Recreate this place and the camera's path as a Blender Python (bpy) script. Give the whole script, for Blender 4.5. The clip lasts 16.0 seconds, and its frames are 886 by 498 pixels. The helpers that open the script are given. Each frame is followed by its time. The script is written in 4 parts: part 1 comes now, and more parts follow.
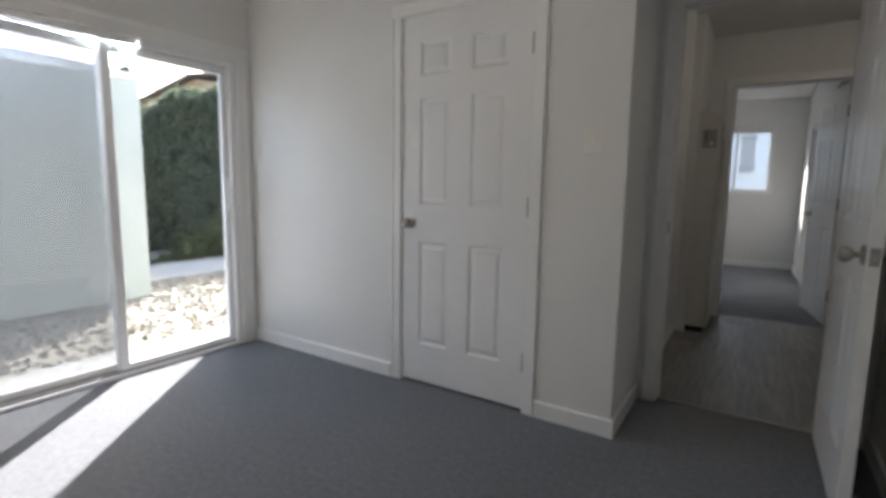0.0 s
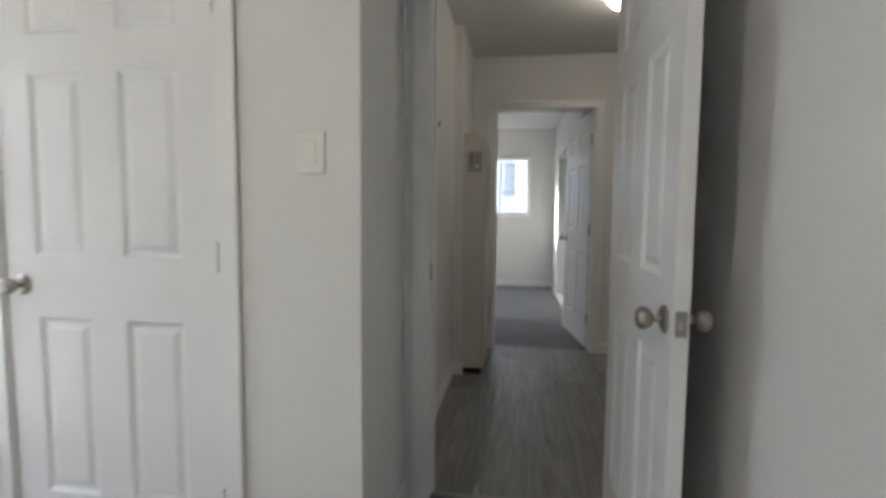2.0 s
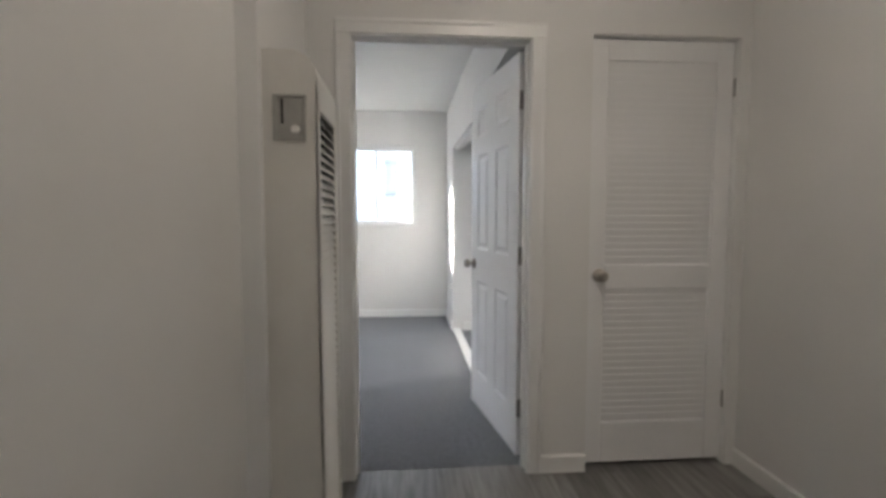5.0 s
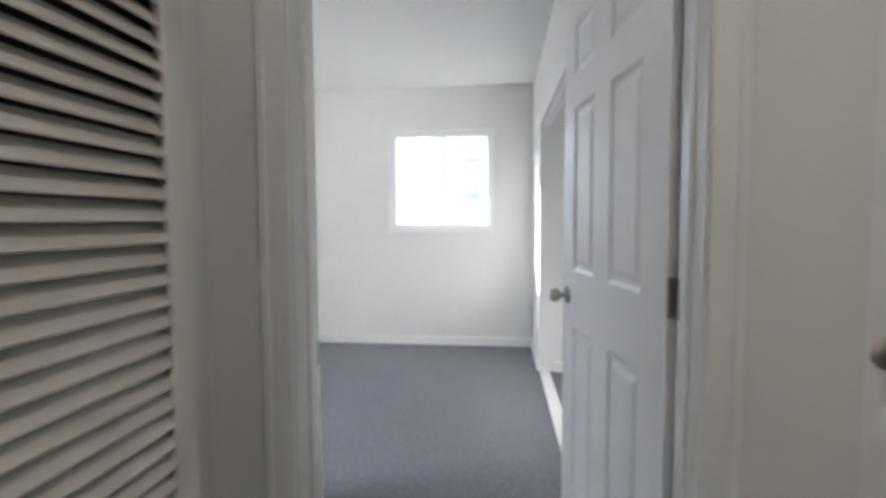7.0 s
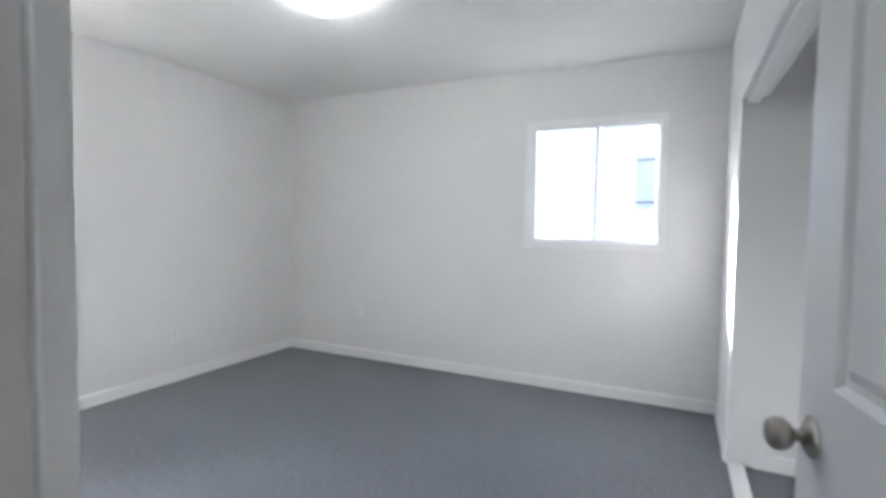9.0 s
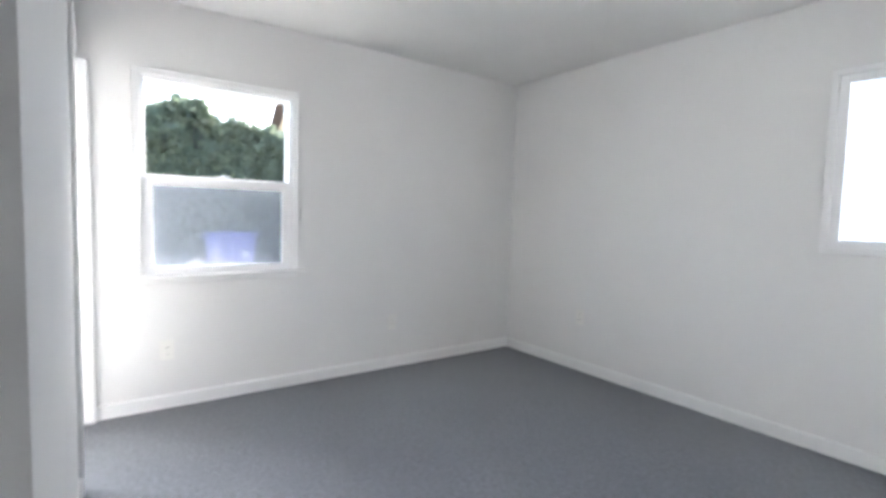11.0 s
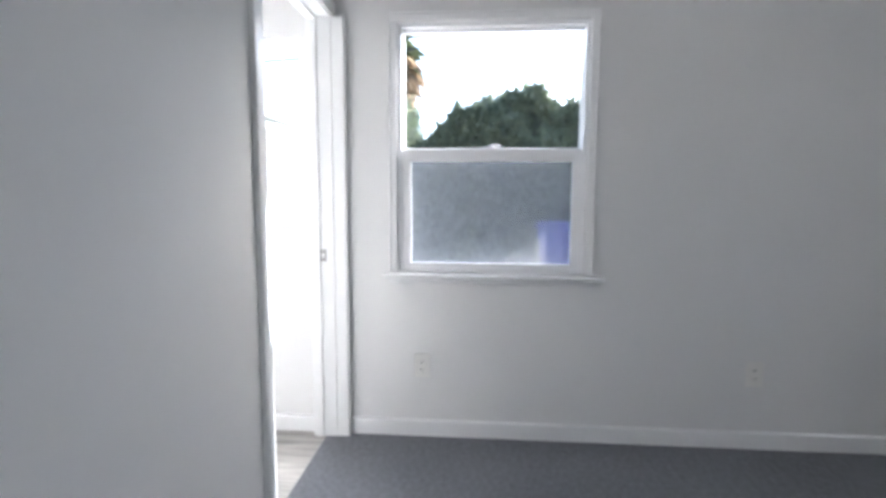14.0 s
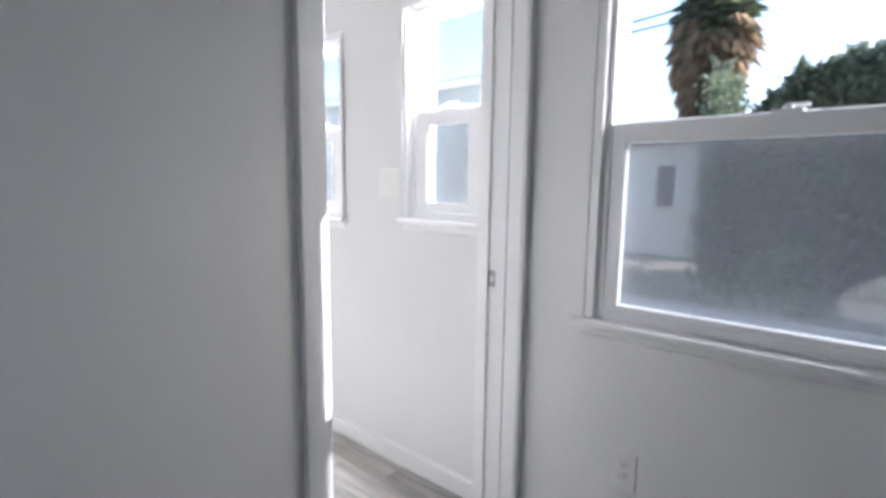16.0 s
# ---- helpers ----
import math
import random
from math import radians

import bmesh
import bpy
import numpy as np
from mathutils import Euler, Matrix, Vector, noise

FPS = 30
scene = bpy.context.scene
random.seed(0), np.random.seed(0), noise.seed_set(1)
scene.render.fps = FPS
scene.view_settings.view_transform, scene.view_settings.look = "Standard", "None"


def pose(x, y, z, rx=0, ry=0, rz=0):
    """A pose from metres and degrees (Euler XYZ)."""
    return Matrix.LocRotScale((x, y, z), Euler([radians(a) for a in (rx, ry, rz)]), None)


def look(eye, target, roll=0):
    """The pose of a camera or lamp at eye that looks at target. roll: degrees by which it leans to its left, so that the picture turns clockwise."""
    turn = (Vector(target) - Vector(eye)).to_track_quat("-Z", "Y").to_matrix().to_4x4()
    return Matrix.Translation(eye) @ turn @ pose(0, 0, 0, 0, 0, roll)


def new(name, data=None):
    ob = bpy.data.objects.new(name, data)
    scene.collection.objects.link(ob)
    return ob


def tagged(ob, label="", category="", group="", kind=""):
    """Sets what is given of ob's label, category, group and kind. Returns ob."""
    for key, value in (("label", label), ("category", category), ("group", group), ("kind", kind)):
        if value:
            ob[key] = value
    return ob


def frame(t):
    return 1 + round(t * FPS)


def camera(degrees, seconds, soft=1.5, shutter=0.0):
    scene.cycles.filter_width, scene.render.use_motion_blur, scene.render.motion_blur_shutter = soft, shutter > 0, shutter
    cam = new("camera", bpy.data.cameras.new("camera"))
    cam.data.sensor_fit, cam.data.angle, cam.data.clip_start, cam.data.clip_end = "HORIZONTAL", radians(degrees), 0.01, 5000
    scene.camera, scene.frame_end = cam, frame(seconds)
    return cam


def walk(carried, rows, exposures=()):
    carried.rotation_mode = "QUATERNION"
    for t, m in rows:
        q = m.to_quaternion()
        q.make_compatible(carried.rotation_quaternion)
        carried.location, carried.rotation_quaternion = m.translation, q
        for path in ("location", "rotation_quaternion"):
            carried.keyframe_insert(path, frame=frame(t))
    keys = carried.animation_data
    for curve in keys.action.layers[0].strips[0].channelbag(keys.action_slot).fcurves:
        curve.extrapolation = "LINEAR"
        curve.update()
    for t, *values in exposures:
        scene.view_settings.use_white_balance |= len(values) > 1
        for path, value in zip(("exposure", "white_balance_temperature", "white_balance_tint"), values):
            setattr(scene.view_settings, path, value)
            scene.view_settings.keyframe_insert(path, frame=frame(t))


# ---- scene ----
cam = camera(84.5, 16.0, soft=3.5, shutter=0.4)
PATH = [
    (0, (0.227, -0.737, 1.132), (-0.846, 0.932, 0.879), 0.9),
    (0.5, (0.215, -0.587, 1.133), (-0.664, 1.191, 0.875), 0.8),
    (1, (0.174, -0.436, 1.152), (-0.473, 1.441, 0.908), 0.6),
    (1.5, (0.172, -0.212, 1.154), (-0.281, 1.726, 0.959), 0.8),
    (2, (0.184, 0.124, 1.181), (-0.122, 2.095, 1.027), 0.5),
    (2.5, (0.175, 0.433, 1.207), (-0.026, 2.42, 1.095), 0.5),
    (3, (0.144, 0.722, 1.209), (0.013, 2.716, 1.135), 0.2),
    (3.5, (0.145, 1.085, 1.221), (0.11, 3.084, 1.152), 0.5),
    (4, (0.167, 1.45, 1.219), (0.222, 3.447, 1.126), 0.4),
    (4.5, (0.186, 1.771, 1.229), (0.298, 3.764, 1.11), 0.2),
    (5, (0.211, 2.071, 1.241), (0.367, 4.06, 1.1), -0.0),
    (7.5, (0.445, 3.688, 1.205), (0.066, 5.649, 1.098), 0.4),
    (8, (0.468, 3.979, 1.214), (-0.056, 5.907, 1.115), 1.1),
    (8.2, (0.468, 4.0, 1.227), (-0.111, 5.912, 1.128), 0.8),
    (10.3, (0.246, 4.647, 1.27), (-1.122, 6.102, 1.153), 1.8),
    (10.5, (0.196, 4.653, 1.262), (-1.231, 6.05, 1.141), 1.5),
    (11, (0.304, 4.75, 1.248), (-1.314, 5.917, 1.106), 1.6),
    (11.5, (0.212, 4.924, 1.25), (-1.563, 5.83, 1.086), 1.9),
    (12, (0.103, 4.928, 1.227), (-1.748, 5.665, 1.059), 1.7),
    (12.5, (-0.036, 4.96, 1.195), (-1.946, 5.533, 1.034), 1.2),
    (13, (-0.233, 5.137, 1.163), (-2.2, 5.467, 1.016), 1.4),
    (13.5, (-0.457, 5.383, 1.231), (-2.446, 5.41, 1.016), 1.0),
    (14, (-0.724, 5.382, 1.196), (-2.708, 5.237, 0.99), 0.3),
    (14.5, (-1.014, 5.415, 1.193), (-2.967, 5.043, 0.978), 0.9),
    (15, (-1.293, 5.465, 1.192), (-3.167, 4.804, 0.971), 0.7),
    (15.5, (-1.511, 5.515, 1.198), (-3.234, 4.528, 0.959), 1.4),
    (16, (-1.611, 5.566, 1.248), (-3.146, 4.312, 0.982), 0.7),
]
EXPOSURES = [(0, 2.55, 6150, 13), (1, 2.98, 6180, 12), (2.5, 3.55, 6150, 11), (5, 4.05, 6200, 13), (7.5, 4.15, 5800, 12), (8.2, 4.02, 5750, 12), (10.5, 3.85, 5850, 13), (12.5, 3.5, 5850, 13), (14.5, 2.78, 5680, 14), (16, 2.22, 5700, 15)]
walk(cam, [(t, look(eye, target, roll)) for t, eye, target, roll in PATH], EXPOSURES)

# ---- light ----
SUN_DIR = Vector((-0.636 * math.cos(radians(29)), 0.772 * math.cos(radians(29)), math.sin(radians(29))))
world = bpy.data.worlds.new("sky")
scene.world = world
world.use_nodes = True
wn, wl = world.node_tree.nodes, world.node_tree.links
sky = wn.new("ShaderNodeTexSky")
sky.sky_type, sky.sun_disc = "NISHITA", False
sky.sun_elevation, sky.sun_rotation = radians(29), math.atan2(SUN_DIR.x, SUN_DIR.y)
sky.dust_density, sky.air_density = 2.5, 1.0
wl.new(sky.outputs[0], wn["Background"].inputs[0])
wn["Background"].inputs[1].default_value = 0.115
sun = new("sun", bpy.data.lights.new("sun", "SUN"))
sun.data.energy, sun.data.angle, sun.data.color = 4.2, radians(0.6), (1.0, 0.95, 0.87)
sun.matrix_world = look(SUN_DIR * 30, (0, 0, 0))


def sky_strip(name, centre, way, length, height, watts, tone=(0.86, 0.93, 1.0)):
    """A narrow lamp under the head of a window's opening that stands in for the light of the open sky."""
    o = new(name, bpy.data.lights.new(name, "AREA"))
    o.data.shape, o.data.size, o.data.size_y = "RECTANGLE", length, height
    o.data.energy, o.data.color = watts, tone
    o.matrix_world = look(centre, Vector(centre) + Vector(way))


sky_strip("skylight_patio_door", (-2.945, 0.30, 1.90), (1, -0.3, -0.6), 0.95, 0.05, 10)
sky_strip("skylight_window_west", (-3.205, 5.435, 1.985), (1, 0, -0.6), 0.80, 0.03, 0.3)
sky_strip("skylight_window_north", (-0.145, 8.105, 2.012), (0, -1, -0.6), 0.86, 0.03, 0.25)
# Added warm lamps, also standing in for sunlight bounced inside the west room.
sky_strip("daylight_west_room_north", (-3.205, 4.365, 1.895), (0.8, -1.1, -0.6), 0.28, 0.03, 12, (1.0, 0.96, 0.91))
sky_strip("daylight_west_room_south", (-3.205, 3.58, 1.85), (0.8, -1.0, -0.6), 0.28, 0.03, 50, (1.0, 0.96, 0.91))


# ---- materials ----
def material(name, colour, rough=0.6, metal=0.0, vary=0.06, scale=8.0, bump=0.0, bump_scale=200.0, big=0.05, spec=0.5, piece=0.0):
    """Base colour broken by noise at two sizes, with fine relief; piece: how much each object differs."""
    m = bpy.data.materials.new(name)
    m.use_nodes = True
    n, l = m.node_tree.nodes, m.node_tree.links
    b = n["Principled BSDF"]
    b.inputs["Roughness"].default_value, b.inputs["Metallic"].default_value = rough, metal
    b.inputs["Specular IOR Level"].default_value = spec
    co = n.new("ShaderNodeTexCoord")
    fine, large = n.new("ShaderNodeTexNoise"), n.new("ShaderNodeTexNoise")
    fine.inputs["Scale"].default_value, fine.inputs["Detail"].default_value = scale, 6
    large.inputs["Scale"].default_value, large.inputs["Detail"].default_value = 0.9, 3
    l.new(co.outputs["Object"], fine.inputs["Vector"])
    l.new(co.outputs["Object"], large.inputs["Vector"])
    s1, s2 = n.new("ShaderNodeMapRange"), n.new("ShaderNodeMapRange")
    for s, v, src in ((s1, vary, fine), (s2, big, large)):
        s.inputs["From Min"].default_value, s.inputs["From Max"].default_value = 0.25, 0.75
        s.inputs["To Min"].default_value, s.inputs["To Max"].default_value = 1 - v, 1 + v
        l.new(src.outputs["Fac"], s.inputs["Value"])
    mul = n.new("ShaderNodeMath")
    mul.operation = "MULTIPLY"
    l.new(s1.outputs[0], mul.inputs[0])
    l.new(s2.outputs[0], mul.inputs[1])
    last = mul
    if piece:
        info, s3, mul2 = n.new("ShaderNodeObjectInfo"), n.new("ShaderNodeMapRange"), n.new("ShaderNodeMath")
        s3.inputs["To Min"].default_value, s3.inputs["To Max"].default_value = 1 - piece, 1 + piece
        mul2.operation = "MULTIPLY"
        l.new(info.outputs["Random"], s3.inputs["Value"])
        l.new(mul.outputs[0], mul2.inputs[0])
        l.new(s3.outputs[0], mul2.inputs[1])
        last = mul2
    vec = n.new("ShaderNodeVectorMath")
    vec.operation = "SCALE"
    vec.inputs[0].default_value = colour
    l.new(last.outputs[0], vec.inputs["Scale"])
    l.new(vec.outputs[0], b.inputs["Base Color"])
    if bump:
        nb, bp = n.new("ShaderNodeTexNoise"), n.new("ShaderNodeBump")
        nb.inputs["Scale"].default_value, nb.inputs["Detail"].default_value = bump_scale, 4
        bp.inputs["Strength"].default_value, bp.inputs["Distance"].default_value = bump, 0.004
        l.new(co.outputs["Object"], nb.inputs["Vector"])
        l.new(nb.outputs["Fac"], bp.inputs["Height"])
        l.new(bp.outputs["Normal"], b.inputs["Normal"])
    return m


def glass_material(name, tint, gloss=0.9):
    m = bpy.data.materials.new(name)
    m.use_nodes = True
    n, l = m.node_tree.nodes, m.node_tree.links
    n.remove(n["Principled BSDF"])
    clear, shine, mix, fr = n.new("ShaderNodeBsdfTransparent"), n.new("ShaderNodeBsdfGlossy"), n.new("ShaderNodeMixShader"), n.new("ShaderNodeLayerWeight")
    clear.inputs[0].default_value = (*tint, 1)
    shine.inputs["Roughness"].default_value = 0.02
    shine.inputs[0].default_value = (gloss, gloss, gloss, 1)
    pw, add = n.new("ShaderNodeMath"), n.new("ShaderNodeMath")
    pw.operation, pw.inputs[1].default_value = "POWER", 4.0
    add.operation, add.inputs[1].default_value = "ADD", 0.03
    fr.inputs["Blend"].default_value = 0.5
    l.new(fr.outputs["Facing"], pw.inputs[0])
    l.new(pw.outputs[0], add.inputs[0])
    l.new(add.outputs[0], mix.inputs[0])
    l.new(clear.outputs[0], mix.inputs[1])
    l.new(shine.outputs[0], mix.inputs[2])
    l.new(mix.outputs[0], n["Material Output"].inputs[0])
    return m


def screen_material():
    """Fine grey insect netting: part of it open, part of it thread."""
    m = bpy.data.materials.new("insect_netting")
    m.use_nodes = True
    n, l = m.node_tree.nodes, m.node_tree.links
    b = n["Principled BSDF"]
    b.inputs["Base Color"].default_value, b.inputs["Roughness"].default_value = (0.30, 0.32, 0.36, 1), 0.7
    clear, mix = n.new("ShaderNodeBsdfTransparent"), n.new("ShaderNodeMixShader")
    mix.inputs[0].default_value = 0.45
    l.new(clear.outputs[0], mix.inputs[1])
    l.new(b.outputs[0], mix.inputs[2])
    l.new(mix.outputs[0], n["Material Output"].inputs[0])
    return m


def plank_material(name, colour):
    """Grey-brown wood print: streaks along the plank, a tone of its own for each plank."""
    m = material(name, colour, rough=0.42, vary=0.10, scale=14, bump=0.15, bump_scale=60, big=0.08, piece=0.22)
    n, l = m.node_tree.nodes, m.node_tree.links
    co = next(x for x in n if x.type == "TEX_COORD")
    st = n.new("ShaderNodeMapping")
    st.inputs["Scale"].default_value = (9.0, 0.7, 1.0)
    info, add = n.new("ShaderNodeObjectInfo"), n.new("ShaderNodeVectorMath")
    sc = n.new("ShaderNodeMath")
    sc.operation = "MULTIPLY"
    sc.inputs[1].default_value = 37.0
    l.new(info.outputs["Random"], sc.inputs[0])
    l.new(co.outputs["Object"], add.inputs[0])
    l.new(sc.outputs[0], add.inputs[1])
    l.new(add.outputs[0], st.inputs["Vector"])
    for x in n:
        if x.type == "TEX_NOISE":
            l.new(st.outputs[0], x.inputs["Vector"])
    first = [x for x in n if x.type == "TEX_NOISE"][0]
    first.inputs["Scale"].default_value = 5.0
    rng = [x for x in n if x.type == "MAP_RANGE"][0]
    rng.inputs["To Min"].default_value, rng.inputs["To Max"].default_value = 0.62, 1.38
    return m


def leaf_material(name, colour, spread):
    m = bpy.data.materials.new(name)
    m.use_nodes = True
    n, l = m.node_tree.nodes, m.node_tree.links
    b = n["Principled BSDF"]
    b.inputs["Roughness"].default_value = 0.55
    geo, ramp = n.new("ShaderNodeNewGeometry"), n.new("ShaderNodeValToRGB")
    c = Vector(colour)
    ramp.color_ramp.elements[0].color = (*(c * (1 - spread)), 1)
    ramp.color_ramp.elements[1].color = (c.x * (1 + spread * 1.3), c.y * (1 + spread), c.z * (1 + spread * 0.5), 1)
    l.new(geo.outputs["Random Per Island"], ramp.inputs[0])
    l.new(ramp.outputs[0], b.inputs["Base Color"])
    thin, mix = n.new("ShaderNodeBsdfTranslucent"), n.new("ShaderNodeMixShader")
    mix.inputs[0].default_value = 0.45
    l.new(ramp.outputs[0], thin.inputs["Color"])
    l.new(b.outputs[0], mix.inputs[1])
    l.new(thin.outputs[0], mix.inputs[2])
    l.new(mix.outputs[0], n["Material Output"].inputs[0])
    return m


def carpet_material():
    m = material("cut_pile_carpet", (0.142, 0.149, 0.163), rough=0.95, vary=0.26, scale=42, bump=1.0, bump_scale=130, big=0.10, spec=0.1)
    b = m.node_tree.nodes["Principled BSDF"]
    b.inputs["Sheen Weight"].default_value = 0.25
    return m


M_WALL = material("wall_paint", (0.74, 0.735, 0.72), rough=0.75, vary=0.012, scale=3, bump=0.09, bump_scale=130, big=0.02, spec=0.3)
M_CEIL = material("ceiling_paint", (0.78, 0.78, 0.76), rough=0.9, vary=0.015, scale=4, bump=0.2, bump_scale=90, big=0.02, spec=0.2)
M_TRIM = material("trim_enamel", (0.80, 0.80, 0.79), rough=0.32, vary=0.015, scale=6, bump=0.04, bump_scale=60, big=0.02)
M_DOOR = material("door_enamel", (0.79, 0.79, 0.79), rough=0.30, vary=0.015, scale=5, bump=0.05, bump_scale=70, big=0.02)
M_VINYL = material("white_vinyl", (0.82, 0.82, 0.82), rough=0.35, vary=0.01, scale=10, big=0.02)
M_PLASTIC = material("ivory_plastic", (0.78, 0.77, 0.73), rough=0.4, vary=0.01, scale=10)
M_CARPET = carpet_material()
M_PLANK = plank_material("vinyl_plank", (0.222, 0.216, 0.208))
# Same plank again, lightened to carry the west room's bright window light.
M_PLANK_LIT = plank_material("lit_vinyl_plank", (0.42, 0.40, 0.37))
M_NICKEL = material("brushed_nickel", (0.42, 0.39, 0.35), rough=0.3, metal=1.0, vary=0.05, scale=40)
M_STEEL = material("dull_steel", (0.35, 0.34, 0.33), rough=0.45, metal=1.0, vary=0.08, scale=30)
M_ENAMEL = material("furnace_enamel", (0.66, 0.64, 0.60), rough=0.4, vary=0.03, scale=9, bump=0.03, bump_scale=50)
M_GREYBOX = material("grey_control_plate", (0.38, 0.37, 0.345), rough=0.5, metal=0.3, vary=0.08, scale=30)
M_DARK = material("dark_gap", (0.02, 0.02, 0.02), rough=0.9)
M_GLASS = glass_material("window_glass", (0.97, 0.985, 0.98))
M_NET = screen_material()
M_STUCCO = material("pale_green_stucco", (0.40, 0.43, 0.405), rough=0.9, vary=0.05, scale=30, bump=0.6, bump_scale=90, big=0.06)
M_WHITE_STUCCO = material("white_stucco", (0.74, 0.74, 0.72), rough=0.9, vary=0.05, scale=25, bump=0.5, bump_scale=80, big=0.05)
M_TAN = material("tan_stucco", (0.48, 0.36, 0.24), rough=0.9, vary=0.06, scale=20, bump=0.5, bump_scale=60)
M_ROOF = material("brown_shingle", (0.09, 0.06, 0.05), rough=0.9, vary=0.25, scale=14, bump=0.6, bump_scale=30)
M_CONCRETE = material("concrete", (0.38, 0.37, 0.35), rough=0.9, vary=0.10, scale=16, bump=0.3, bump_scale=120, big=0.10)
M_GROUND = material("dry_soil", (0.25, 0.22, 0.175), rough=0.95, vary=0.30, scale=6, bump=0.7, bump_scale=40, big=0.25)
M_STONE = material("pale_gravel", (0.36, 0.33, 0.285), rough=0.9, vary=0.2, scale=30, bump=0.3, bump_scale=90)
M_LEAF = leaf_material("hedge_leaf", (0.105, 0.135, 0.095), 0.5)
M_LEAF_PALE = leaf_material("shrub_leaf", (0.09, 0.12, 0.05), 0.5)
M_FROND = leaf_material("palm_frond", (0.13, 0.16, 0.10), 0.5)
M_DEAD = leaf_material("dead_frond", (0.33, 0.27, 0.21), 0.5)
M_BARK = material("bark", (0.14, 0.10, 0.07), rough=0.95, vary=0.3, scale=20, bump=0.8, bump_scale=40)
M_CORE = material("hedge_inner_shade", (0.018, 0.024, 0.015), rough=1.0, vary=0.3, scale=10)
M_BIN = material("blue_bin_plastic", (0.10, 0.11, 0.40), rough=0.45, vary=0.05, scale=12)
M_WIRE = material("black_cable", (0.02, 0.02, 0.02), rough=0.6)


def lamp_glass_material(strength, tone=(1.0, 0.87, 0.71)):
    m = material("opal_glass", (0.85, 0.82, 0.76), rough=0.25, vary=0.01)
    b = m.node_tree.nodes["Principled BSDF"]
    b.inputs["Emission Color"].default_value, b.inputs["Emission Strength"].default_value = (*tone, 1), strength
    return m


M_OPAL, M_OPAL_FILL, M_OPAL_DIM = lamp_glass_material(2.1), lamp_glass_material(10.0), lamp_glass_material(5.2, (1.0, 0.95, 0.88))


# ---- mesh helpers ----
def box(bm, x0, x1, y0, y1, z0, z1, bevel=0.0, seg=1):
    made = bmesh.ops.create_cube(bm, size=1.0, matrix=Matrix.Translation(((x0 + x1) / 2, (y0 + y1) / 2, (z0 + z1) / 2)) @ Matrix.Diagonal((x1 - x0, y1 - y0, z1 - z0, 1)))
    if bevel:
        edges = list({e for v in made["verts"] for e in v.link_edges})
        bmesh.ops.bevel(bm, geom=edges, offset=bevel, segments=seg, affect="EDGES", profile=0.5)
    return bm


def boxes(*rows, bevel=0.0):
    bm = bmesh.new()
    for r in rows:
        box(bm, *r, bevel=bevel)
    return bm


def rod(bm, a, b, r0, r1=None, sides=12, caps=True):
    a, b = Vector(a), Vector(b)
    m = Matrix.Translation((a + b) / 2) @ (b - a).to_track_quat("Z", "Y").to_matrix().to_4x4()
    bmesh.ops.create_cone(bm, cap_ends=caps, segments=sides, radius1=r0, radius2=r0 if r1 is None else r1, depth=(b - a).length, matrix=m)
    return bm


def lathe(bm, profile, m, sides=20):
    """Turned shape: (radius, height) rows round the local z axis."""
    rings = []
    for r, h in profile:
        rings.append([bm.verts.new(m @ Vector((r * math.cos(2 * math.pi * k / sides), r * math.sin(2 * math.pi * k / sides), h))) for k in range(sides)])
    for a, b in zip(rings, rings[1:]):
        for k in range(sides):
            bm.faces.new((a[k], a[(k + 1) % sides], b[(k + 1) % sides], b[k]))
    bm.faces.new(list(reversed(rings[0])))
    bm.faces.new(rings[-1])
    return bm


def obj(name, bm, mat, smooth=False, fix=True):
    if fix:
        bmesh.ops.recalc_face_normals(bm, faces=bm.faces)
    me = bpy.data.meshes.new(name)
    bm.to_mesh(me)
    bm.free()
    me.materials.append(mat)
    if smooth:
        me.shade_smooth()
        me.set_sharp_from_angle(angle=radians(40))
    return new(name, me)


def part(name, bm, mat, parent, label="", smooth=False):
    o = obj(name, bm, mat, smooth)
    o.parent = parent
    return tagged(o, label)


def thing(name, m, label, category, group="", kind=""):
    o = new(name)
    o.matrix_world = m
    o.empty_display_size = 0.1
    return tagged(o, label, category, group, kind)


